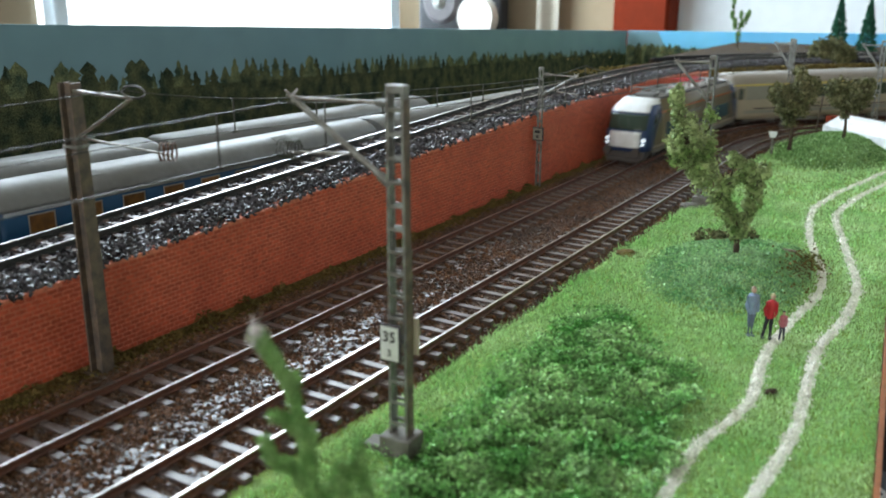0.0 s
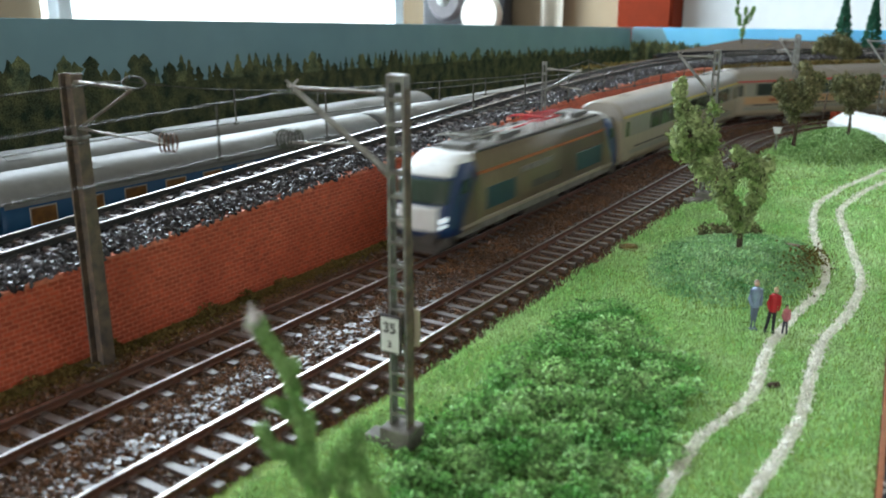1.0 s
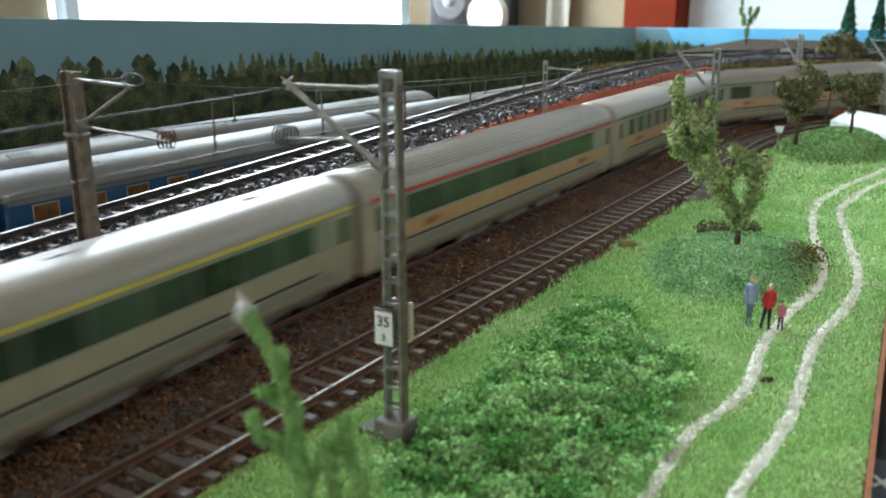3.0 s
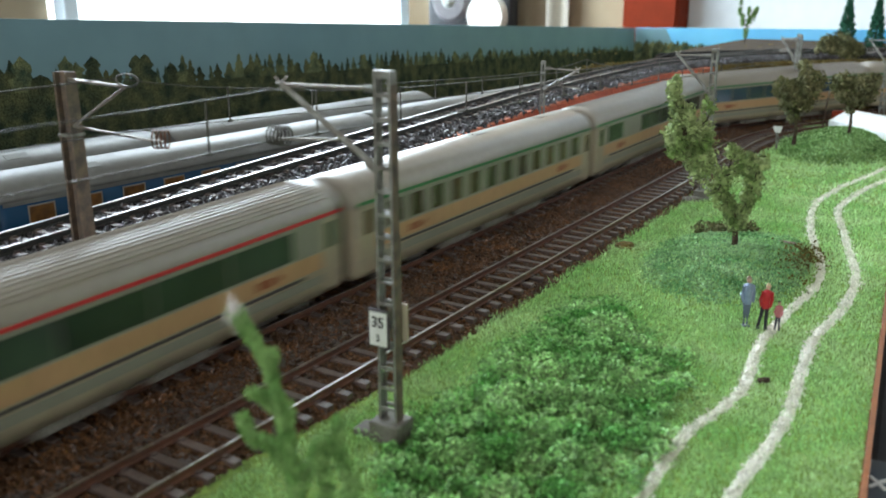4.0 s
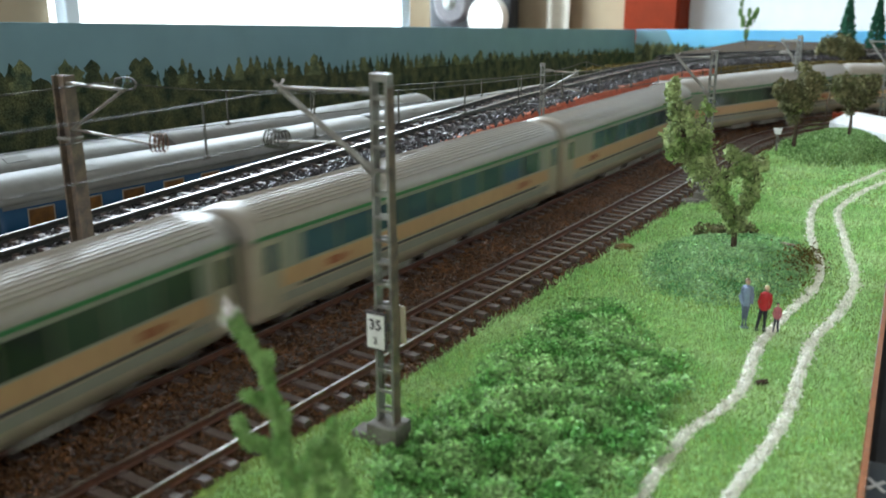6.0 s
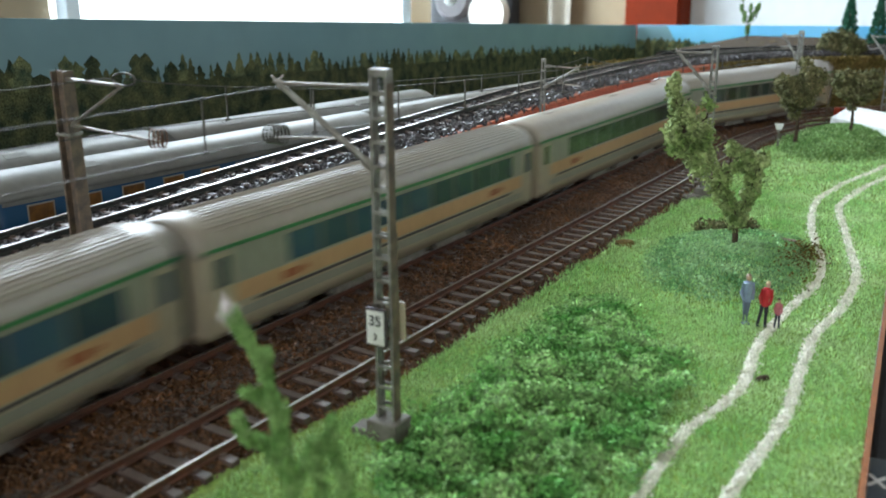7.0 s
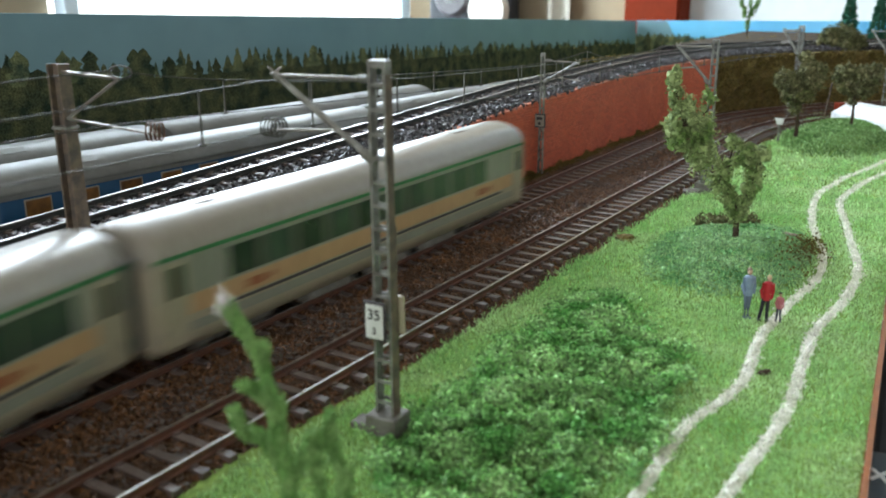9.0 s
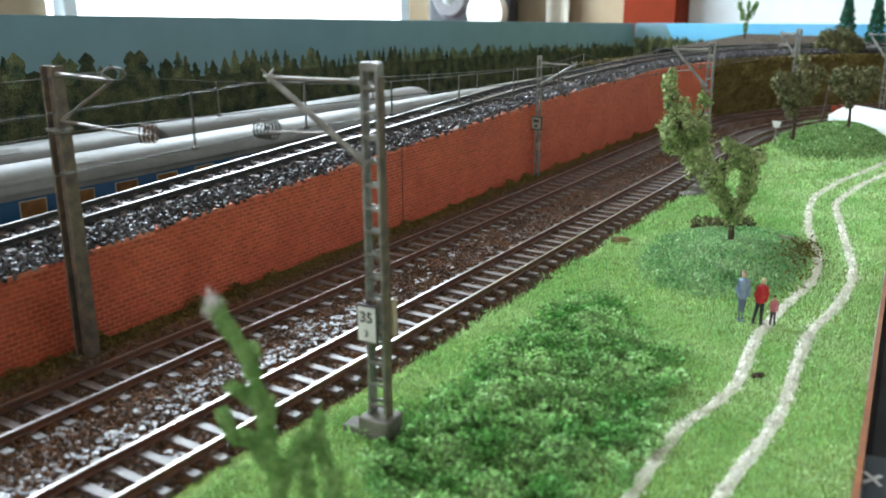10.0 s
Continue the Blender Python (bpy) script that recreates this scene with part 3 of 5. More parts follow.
def loudspeaker():
    top = thing("loudspeaker", at(-1312, 2230, -120), "black loudspeaker with a pale round cone before the wall", "loudspeaker")
    part("cabinet", boxed(-152, 118, -60, -8, 0, 420, 12), BLACK, top)
    part("tweeter", rod(bmesh.new(), (-70, -60, 200), (-70, -76, 200), 62, 50, 32), LINE, top, "dark round tweeter")
    part("dome", rod(bmesh.new(), (-70, -76, 200), (-70, -90, 200), 22, 10, 24), STEEL, top, "grey dome")
    part("cone", rod(bmesh.new(), (50, -60, 160), (50, -84, 160), 60, 55, 40), CONE, top, "pale beige round cone")
    part("stand", boxed(-90, 90, -40, 40, -740, 0, 6), BLACK, top)
    return top


loudspeaker()


def cabinet():
    top = thing("cabinet", at(-818, 2252, -860), "red-brown wooden cabinet against the wall", "cabinet")
    part("body", boxed(-73, 73, -40, 44, 40, 1380, 6), CABINET, top)
    part("plinth", boxed(-70, 70, -36, 44, 0, 40), BLACK, top)
    part("door", boxed(-68, 68, -46, -40, 60, 1360, 2), CABINET, top)
    return top


cabinet()


def curtain():
    """A pale curtain with folds, hanging on the wall next to the loudspeaker."""
    top = thing("curtain", at(-1075, 2262, -300), "pale beige hanging curtain with soft folds", "curtain")
    bm = bmesh.new()
    front = [(x, -14 * math.sin(x * 0.11)) for x in np.linspace(-60, 15, 30)]
    back = [(x, y + 3) for x, y in reversed(front)]
    prism(bm, front + back, "z", 0, 1700)
    part("cloth", bm, PLASTER_3, top)
    part("rail", rod(bmesh.new(), (-70, 0, 1702), (70, 0, 1702), 7), STEEL, top)


curtain()


# ---- foliage kits ----
OCTA_V = np.array([(1, 0, 0), (-1, 0, 0), (0, 1, 0), (0, -1, 0), (0, 0, 1), (0, 0, -1)], float)
OCTA_F = np.array([(0, 2, 4), (2, 1, 4), (1, 3, 4), (3, 0, 4), (2, 0, 5), (1, 2, 5), (3, 1, 5), (0, 3, 5)])


def spun(rng, n):
    """n random rotations."""
    q = rng.normal(size=(n, 4))
    q /= np.linalg.norm(q, axis=1)[:, None]
    w, x, y, z = q.T
    return np.stack([np.stack([1 - 2 * (y * y + z * z), 2 * (x * y - z * w), 2 * (x * z + y * w)], 1),
                     np.stack([2 * (x * y + z * w), 1 - 2 * (x * x + z * z), 2 * (y * z - x * w)], 1),
                     np.stack([2 * (x * z - y * w), 2 * (y * z + x * w), 1 - 2 * (x * x + y * y)], 1)], 1)


def stones(rng, centres, size, flat=0.75):
    """Angular stones at the centres."""
    n = len(centres)
    sc = size * rng.uniform(0.55, 1.35, (n, 1, 1))
    shape = OCTA_V[None] * rng.uniform(0.6, 1.25, (n, 6, 1)) * np.array([1, 0.85, flat])
    v = np.einsum("nij,nkj->nki", spun(rng, n), shape) * sc + centres[:, None]
    f = OCTA_F[None] + (np.arange(n) * 6)[:, None, None]
    return v.reshape(-1, 3), f.reshape(-1, 3)


def leaves(rng, centres, size, lift=0.0):
    """Small bent leaves (two triangles) at the centres, turned every way."""
    n = len(centres)
    base = np.array([(-1, 0, 0), (0, -0.55, 0.12), (1, 0, 0), (0, 0.55, 0.12)], float)
    sc = size * rng.uniform(0.6, 1.4, (n, 1, 1))
    v = np.einsum("nij,kj->nki", spun(rng, n), base) * sc + centres[:, None]
    v[..., 2] += lift
    f = np.array([(0, 1, 3), (1, 2, 3)])[None] + (np.arange(n) * 4)[:, None, None]
    return v.reshape(-1, 3), f.reshape(-1, 3)


def blades(rng, roots, height, width=0.28, lean=0.55):
    """Grass blades: one thin triangle each."""
    n = len(roots)
    a = rng.uniform(0, 2 * math.pi, n)
    side = np.stack([np.cos(a), np.sin(a), np.zeros(n)], 1) * width
    tip = rng.normal(size=(n, 3)) * [lean, lean, 0.0] * height * 0.5
    tip[:, 2] = height * rng.uniform(0.5, 1.3, n)
    v = np.stack([roots - side, roots + side, roots + tip], 1)
    return v.reshape(-1, 3), np.arange(3 * n).reshape(-1, 3)


def inside(poly, x, y):
    hit = np.zeros(len(x), bool)
    for (x0, y0), (x1, y1) in zip(poly, poly[1:] + poly[:1]):
        cross = (y0 > y) != (y1 > y)
        hit ^= cross & (x < (x1 - x0) * (y - y0) / (y1 - y0 + 1e-9) + x0)
    return hit


def heights(x, y):
    return np.array([ground_z(a, b) for a, b in zip(x, y)])


def soft_noise(x, y, s, seed):
    return np.array([noise.noise(Vector((a * s, b * s, seed))) for a, b in zip(x, y)])


PATHS = [[(-59, 60), (-59, 130), (-59.4, 190), (-61, 233), (-55.6, 270), (-60, 310), (-60, 350), (-57, 385), (-59.5, 415), (-69, 452), (-79.7, 493), (-88, 548), (-84, 600), (-70, 678), (-52, 760)],
         [(-41, 60), (-41, 140), (-40.7, 203), (-39, 258), (-43, 300), (-45, 334), (-42, 372), (-44.3, 413), (-54, 455), (-62.5, 490), (-74, 540), (-72, 590), (-64.3, 638), (-50, 720)]]


def along(points, step):
    """Points along a smooth line through the given ones."""
    p = np.array(points, float)
    out = []
    for i in range(len(p) - 1):
        a, b, c, d = p[max(i - 1, 0)], p[i], p[i + 1], p[min(i + 2, len(p) - 1)]
        n = max(2, int(np.linalg.norm(c - b) / step))
        for t in np.arange(n) / n:
            out.append(0.5 * (2 * b + (c - a) * t + (2 * a - 5 * b + 4 * c - d) * t * t + (3 * b - a - 3 * c + d) * t ** 3))
    return np.array(out)


PATH_LINES = [along(p, 2.0) for p in PATHS]


def near_path(x, y):
    """Distance to the nearest wheel track of the lane."""
    best = np.full(len(x), 1e9)
    for line in PATH_LINES:
        for px, py in line[::2]:
            best = np.minimum(best, (x - px) ** 2 + (y - py) ** 2)
    return np.sqrt(best)


BUSH = [(-137, 322), (-120, 326), (-104, 300), (-92, 286), (-76, 274), (-70, 240), (-67, 200), (-75, 172), (-105, 158), (-124, 168), (-127, 200), (-126, 240), (-134, 280)]


def plant_ground():
    rng = np.random.default_rng(11)
    # grass: dense near, thinner far
    for name, y0, y1, count, h, w in (("grass_near", 90, 330, 120000, 1.5, 0.22), ("grass_middle", 330, 560, 60000, 1.7, 0.32), ("grass_far", 560, 900, 26000, 2.0, 0.55)):
        x, y = rng.uniform(-170, 4, count), rng.uniform(y0, y1, count)
        left = -222.3 + DRIFT * np.minimum(y, 720) + INNER + 21.5 + 3.5 * soft_noise(x * 0, y, 0.03, 2.0)
        edge = np.array([board_edge(b) for b in y])
        keep = (x > left + rng.normal(size=count) * 1.6) & (x < edge) & (near_path(x, y) > 1.7 + rng.uniform(0, 1.5, count))
        x, y = x[keep], y[keep]
        v, f = blades(rng, np.stack([x, y, heights(x, y) - 0.2], 1), h, w)
        tagged(soup(name, v, f, GRASS, kind="stuff"), "short bright green flock grass on the layout", "grass")
    # leafy ground cover in the open patch
    n = 150000
    x, y = rng.uniform(-140, -60, n), rng.uniform(155, 330, n)
    jx, jy = x + 11 * soft_noise(x, y, 0.07, 5.0), y + 13 * soft_noise(x, y, 0.07, 9.0)
    jx, jy = jx + rng.normal(size=n) * 3.5, jy + rng.normal(size=n) * 4.5
    keep = inside(BUSH, jx, jy)
    # lower and thinner towards the border
    rim = sum(inside(BUSH, jx + a, jy + b).astype(float) for a, b in ((11, 0), (-11, 0), (0, 14), (0, -14))) / 4
    keep &= rng.uniform(0, 1, n) < 0.45 + 0.55 * rim
    x, y, rim = x[keep], y[keep], rim[keep]
    across, away = 0.84 * x + 0.545 * y, 0.84 * y - 0.545 * x
    lump = np.clip(2.0 * np.abs(soft_noise(across * 0.6, away, 0.10, 1.0)) + 0.9 * np.abs(soft_noise(across * 0.7, away, 0.24, 4.0)) - 0.05, 0, 1.25)
    keep = lump > rng.uniform(0.05, 0.55, len(x))
    x, y, lump = x[keep], y[keep], lump[keep] * (0.5 + 0.5 * rim[keep]) * np.where(y[keep] > 270, 0.6, 1.0)
    z = heights(x, y) + lump * 5.6 * rng.uniform(0.15, 1.0, len(x)) ** 0.7 + 0.3
    v, f = leaves(rng, np.stack([x, y, z], 1), 0.8)
    tagged(soup("ground_cover", v, f, LEAF, kind="stuff"), "dark green foam ground cover in a low patch", "ground cover")
    # mounds
    for name, cx, cy, rx, ry, n, size, mat, label in (("mound_cover", -95, 405, 39, 60, 16000, 0.8, MOUND_LEAF, "blue-green foam leaves covering the low mound"),
                                                     ("mound_cover", -112, 752, 43, 78, 12000, 1.1, FAR_LEAF, "dark green foam leaves covering the far mound")):
        a, r = rng.uniform(0, 2 * math.pi, n), np.sqrt(rng.uniform(0, 1, n)) * rng.uniform(0.86, 1.06, n)
        x, y = cx + rx * r * np.cos(a), cy + ry * r * np.sin(a)
        keep = near_path(x, y) > 4.5
        x, y = x[keep], y[keep]
        z = heights(x, y) + rng.uniform(0.1, 2.0, len(x)) * (0.6 + 0.5 * soft_noise(x, y, 0.15, 2.0))
        v, f = leaves(rng, np.stack([x, y, z], 1), size)
        tagged(soup(name, v, f, mat, kind="stuff"), label, "ground cover")
    n = 600
    x, y = -68 + rng.normal(size=n) * 4.5, 420 + rng.normal(size=n) * 17
    v, f = leaves(rng, np.stack([x, y, heights(x, y) + rng.uniform(0.3, 2.2, n)], 1), 0.8)
    tagged(soup("mound_scrub", v, f, SCRUB, kind="stuff"), "dry brown scrub on the flank of the low mound", "scrub")
    # the lane's two sandy wheel tracks
    for line in PATH_LINES:
        bm = bmesh.new()
        rows = []
        for i, (px, py) in enumerate(line):
            d = line[min(i + 1, len(line) - 1)] - line[max(i - 1, 0)]
            d /= np.linalg.norm(d)
            h = 1.95 + 0.9 * noise.noise(Vector((px * 0.2, py * 0.2, 1)))
            rows.append([bm.verts.new((px + s * d[1] * h, py - s * d[0] * h, ground_z(px, py) + 0.55 - 0.5 * abs(s))) for s in (-1, -0.4, 0.4, 1)])
        for a, b in zip(rows, rows[1:]):
            for i in range(3):
                bm.faces.new((a[i], a[i + 1], b[i + 1], b[i]))
        tagged(part("lane_track", bm, PATH, None, "pale sandy wheel track of a field lane", "structure"), category="path")
        n = len(line) * 9
        pick = line[rng.integers(0, len(line), n)] + rng.normal(size=(n, 2)) * 1.25
        c = np.stack([pick[:, 0], pick[:, 1], heights(pick[:, 0], pick[:, 1]) + 0.55], 1)
        v, f = stones(rng, c, 0.55)
        tagged(soup("lane_gravel", v, f, PATH, kind="stuff"), "fine pale gravel on the field lane", "gravel")


plant_ground()


def strew_ballast():
    rng = np.random.default_rng(5)

    def strew(name, s0, s1, o0, o1, n, size, mat, place, zf, label):
        s, o = rng.uniform(s0, s1, n), rng.uniform(o0, o1, n)
        c = np.empty((n, 3))
        for i in range(n):
            px, py, _ = place(s[i], o[i])
            c[i] = px, py, zf(s[i], o[i]) + rng.uniform(-0.45, 0.35) * size
        v, f = stones(rng, c, size)
        tagged(soup(name, v, f, mat, kind="stuff"), label, "ballast")

    def bed_z(s, o):
        z = -1.0
        if o < -30:
            z = -1.0 + (o + 30) * 0.22
        elif o > 62:
            z = -1.0 - (o - 62) * 0.28
        mid = 0.35 if 16 < o < 36 else 0.0
        return z + mid

    label = "loose red-brown ballast stones between the lower tracks"
    strew("ballast_near", 60, 300, -24, 72, 26000, 0.85, BALLAST, on_track, bed_z, label)
    strew("ballast_middle", 300, 560, -24, 72, 17000, 0.95, BALLAST, on_track, bed_z, label)
    strew("ballast_far", 560, 1100, -24, 72, 12000, 1.25, BALLAST, on_track, bed_z, label)

    # flat glazed chips where the glue has dried between the tracks
    n = 9000
    s, o = rng.uniform(85, 420, n), rng.uniform(-14, 70, n)
    wet = soft_noise(s, o * 2.2, 0.045, 6.0) + 0.9 * np.exp(-((o - 33) / 5.5) ** 2) * (s < 250) + 0.35 * np.exp(-((o - 26) / 12) ** 2)
    keep = wet > rng.uniform(0.25, 1.1, n)
    s, o = s[keep], o[keep]
    c = np.array([(*on_track(a, b)[:2], bed_z(a, b) + 0.35 * rng.uniform(0.4, 1.2)) for a, b in zip(s, o)])
    m = len(c)
    ring = np.stack([[math.cos(k * math.pi / 3), math.sin(k * math.pi / 3), 0] for k in range(6)])
    shape = ring[None] * rng.uniform(0.5, 1.3, (m, 6, 1)) * rng.uniform(0.6, 1.7, (m, 1, 1))
    shape[..., 2] = shape[..., 0] * rng.normal(size=(m, 1)) * 0.08 + shape[..., 1] * rng.normal(size=(m, 1)) * 0.08
    low = shape * 0.8 - [0, 0, 0.7]
    v = np.concatenate([shape, low], 1) + c[:, None]
    tri = [(0, k, k + 1) for k in range(1, 5)] + [q for k in range(6) for q in ((k, k + 6, (k + 1) % 6), ((k + 1) % 6, k + 6, (k + 1) % 6 + 6))]
    f = np.array(tri)[None] + (np.arange(m) * 12)[:, None, None]
    tagged(soup("glazed_ballast", v.reshape(-1, 3), f.reshape(-1, 3), GLUE, kind="stuff"), "ballast chips glazed with shiny dried glue", "ballast")

    def ramp_z(s, o):
        return upper_z(s) - 0.9 + (0 if o < 20 else -(o - 20) * 0.2)

    label = "coarse dark grey ballast stones along the ramp"
    strew("ramp_ballast", 60, 420, -17, 31, 10000, 1.35, GREY_BALLAST, upper_place, ramp_z, label)
    strew("ramp_ballast", 420, 1250, -17, 31, 10000, 1.6, GREY_BALLAST, upper_place, ramp_z, label)


strew_ballast()


def plant_scrub():
    rng = np.random.default_rng(8)
    # strip at the foot of the brick wall
    n = 30000
    y = rng.uniform(60, 800, n)
    foot = -222.3 + DRIFT * np.minimum(y, 720) - 21
    x = WALL_X + 0.5 + (foot - WALL_X) * rng.uniform(0, 1, n) ** 1.2
    tuft = np.clip(soft_noise(x * 0.3, y, 0.09, 3.0) * 2, 0, 1)
    v, f = leaves(rng, np.stack([x, y, -1.5 + rng.uniform(0, 1, n) * (0.9 + 4.2 * tuft * (x < WALL_X + 9))], 1), 0.7)
    tagged(soup("wall_foot_scrub", v, f, SCRUB, kind="stuff"), "dry brown-green scrub along the foot of the wall", "scrub")
    # hillside
    n = 16000
    a, z = rng.uniform(19, 80, n), rng.uniform(-2, 51, n)
    r = 382.5 + rng.normal(size=n) * 2.2
    v, f = leaves(rng, np.stack([120 - r * np.cos(np.radians(a)), 720 + r * np.sin(np.radians(a)), z], 1), 1.1)
    tagged(soup("hillside_scrub", v, f, SCRUB, kind="stuff"), "olive-brown scrub matted over the hillside", "scrub")
    n = 7000
    a, r = rng.uniform(8, 80, n), rng.choice([387, 392, 475], n) + rng.normal(size=n) * 5
    z = np.where(r > 484, 57.0, 46.0) + rng.uniform(0, 3.2, n)
    v, f = leaves(rng, np.stack([120 - r * np.cos(np.radians(a)), 720 + r * np.sin(np.radians(a)), z], 1), 1.4)
    tagged(soup("plateau_scrub", v, f, SCRUB, kind="stuff"), "low brown scrub on the upper level", "scrub")


plant_scrub()
bm = bmesh.new()
sweep(bm, [(-39, -4), (-37, -0.6), (-28, -1.1), (-19.5, -2.0), (-18, -4)], 0, -900, 800, 14)
tagged(part("wall_foot", bm, SCRUB_SOIL, None, "brown earth strip at the foot of the wall", "structure"), category="ground")


# ---- catenary masts ----
def text_mesh(body, size, mat, parent, m, label=""):
    cu = bpy.data.curves.new("writing", "FONT")
    cu.body, cu.size, cu.extrude, cu.align_x, cu.align_y = body, size * 0.001, 0.00005, "CENTER", "CENTER"
    cu.offset = size * 0.00002
    ob = bpy.data.objects.new("writing", cu)
    scene.collection.objects.link(ob)
    me = bpy.data.meshes.new_from_object(ob.evaluated_get(bpy.context.evaluated_depsgraph_get()))
    bpy.data.objects.remove(ob)
    return linked("writing", me, mat, parent, label, m=m)


def lattice_mast(m, height, label, w0=8.2, w1=6.6, d0=6.4, d1=5.0, step=6.3, plinth=True):
    """Two channel posts joined by rungs on both faces, on a concrete plinth."""
    top = thing("catenary_mast", m, label, "catenary mast", "catenary masts")
    base = 5.0 if plinth else 0.0
    for s in (-1, 1):
        bm = bmesh.new()
        for z0, z1 in ((base, height),):
            ring = []
            for z, w, d in ((z0, w0, d0), (z1, w1, d1)):
                a, t = s * w / 2, min(0.8, w * 0.18)
                i = a - s * t
                pts = [(a, -d / 2), (i, -d / 2), (i, -d / 2 + 0.6), (a - s * 0.5, -d / 2 + 0.6), (a - s * 0.5, d / 2 - 0.6), (i, d / 2 - 0.6), (i, d / 2), (a, d / 2)]
                ring.append([bm.verts.new((x, y, z)) for x, y in pts])
            for k in range(8):
                bm.faces.new((ring[0][k], ring[0][(k + 1) % 8], ring[1][(k + 1) % 8], ring[1][k]))
            bm.faces.new(ring[0])
            bm.faces.new(ring[1])
        part("post", bm, STEEL, top)
    z = base + 4
    while z < height - 3:
        f = (z - base) / (height - base)
        w, d = w0 + (w1 - w0) * f, d0 + (d1 - d0) * f
        for y in (-d / 2 + 0.25, d / 2 - 0.25):
            part("rung", boxed(-w / 2 + 0.4, w / 2 - 0.4, y - 0.28, y + 0.28, z - 0.5, z + 0.5, 0.12), STEEL, top)
        z += step
    part("cap", boxed(-w1 / 2 - 0.1, w1 / 2 + 0.1, -d1 / 2 - 0.1, d1 / 2 + 0.1, height - 1.6, height + 0.5, 0.3), STEEL, top)
    if plinth:
        part("plinth", boxed(-4.9, 4.9, -4.4, 4.4, -4, base + 0.4, 0.5), MASS, top, "grey concrete plinth")
    return top


def cantilever(mast, reach, z_top, z_low, x0, drop=14.0, coil=True):
    """Top tube, diagonal tube, insulators, and the steady arm over the track; reach is along -x (or +x)."""
    s = -1 if reach < 0 else 1
    tip = x0 + reach
    part("top_tube", rod(bmesh.new(), (x0, 0, z_top), (tip, 0, z_top - 0.4), 0.55, 0.5), BRIGHT_WIRE, mast)
    bm = bmesh.new()
    for k in range(3):
        rod(bm, (x0 + s * (0.8 + k * 1.1), 0, z_top), (x0 + s * (1.3 + k * 1.1), 0, z_top), 1.25 - 0.1 * k, 1.0, 12)
    part("insulator", bm, STEEL, mast)
    part("diagonal_tube", rod(bmesh.new(), (x0, 0, z_low), (tip, 0, z_top - 0.2), 0.95, 0.85), STEEL, mast)
    part("tube_socket", rod(bmesh.new(), (x0 - s * 0.8, 0, z_low - 0.6), (x0 + s * 3.0, 0, z_low + 2.0), 1.4, 1.3, 12), STEEL, mast)
    bm = bmesh.new()
    for a in np.linspace(0, 2 * math.pi, 9)[:-1]:
        rod(bm, (tip, 0, z_top), (tip + 1.8 * math.cos(a), 1.6 * math.sin(a), z_top + 1.8 * math.sin(a * 2)), 0.35, 0.25, 6)
    part("clamp", bm, BRIGHT_WIRE, mast)
    za = z_top - drop
    f = (za - z_low) / (z_top - z_low)
    xd = x0 + reach * f
    part("steady_arm", rod(bmesh.new(), (xd, 0, za), (tip + s * 2, 0, za - 1.5), 0.4), BRIGHT_WIRE, mast)
    if coil:
        cm = part("steady_insulator", coils(5, 2.2), WIRE, mast, "brown ribbed insulator")
        cm.matrix_basis = at(tip + s * 1.0, 0, za - 0.6)


def coils(n, r):
    bm = bmesh.new()
    for k in range(n):
        x = (k - n / 2) * 1.25
        pts = [(x, r * 1.2 * math.cos(a), r * 1.2 * math.sin(a)) for a in np.linspace(0, 2 * math.pi, 13)]
        tube(bm, pts, 0.3, 6)
    return bm


def distance_sign(mast, z):
    """The white plate with the distance marked on it; its back is seen on the other side."""
    sign = part("sign", boxed(-4.4, 2.4, -4.0, -3.2, z - 5.6, z + 5.6, 0.3), LINE, mast, "dark framed distance sign")
    part("plate", boxed(-3.8, 1.8, -4.2, -4.0, z - 4.9, z + 4.9, 0.05), WHITE, sign, "white plate marked 35 over 3")
    text_mesh("35", 4.2, INK, sign, at(-1.0, -4.3, z + 1.9, 90))
    text_mesh("3", 2.7, INK, sign, at(-1.0, -4.3, z - 2.7, 90))
    part("back_plate", boxed(-2.0, 4.4, 2.4, 3.2, z - 5.0, z + 6.0, 0.2), CREAM, mast, "pale plate on the far face")


main = lattice_mast(at(-131.6, 185.5, -0.5, 0, 0, 4), 103, "grey lattice catenary mast with a distance sign", 6.0, 5.3, 3.5, 3.0)
# thin plates that colour only the mast's right side brown
part("side_web", boxed(2.95, 3.1, -1.7, 1.7, 5.4, 60, 0.02), MAST_BROWN, main, "brown side web")
part("side_web", boxed(2.72, 2.86, -1.5, 1.5, 60, 100, 0.02), MAST_BROWN, main, "brown side web")
cantilever(main, -31, 98.6, 77.5, -2.6)
distance_sign(main, 34.0)
part("foot_plate", boxed(-11, -4.9, -3.4, 3, -3, 1.2, 0.4), MASS, main, "concrete foot block")
mast2 = lattice_mast(at(-148.5, 527, -1, 0, 0, 0), 88.5, "grey lattice catenary mast beside the inner track", 5.0, 3.4, 4, 3.0, 6.6)
cantilever(mast2, -20, 85.0, 64.0, -2.0, 12, False)
wall_mast = lattice_mast(at(-254.6, 518, -2.5, 0, 0, 0), 79, "thin dark lattice mast with a small sign by the wall", 3.4, 2.8, 2.2, 2.0, 6.8, False)
cantilever(wall_mast, 22, 75, 62, 2.0, 10, False)
part("cable", tube(bmesh.new(), [(1.0 * math.sin(k * 1.3), -1.6, 33 - k * 3.0) for k in range(12)], 0.22, 6), WIRE, wall_mast, "loose dark cable below the sign")
sg = part("sign", boxed(-4.2, 4.2, -2.8, -2.1, 32.5, 41.5, 0.2), LINE, wall_mast, "small dark framed sign")
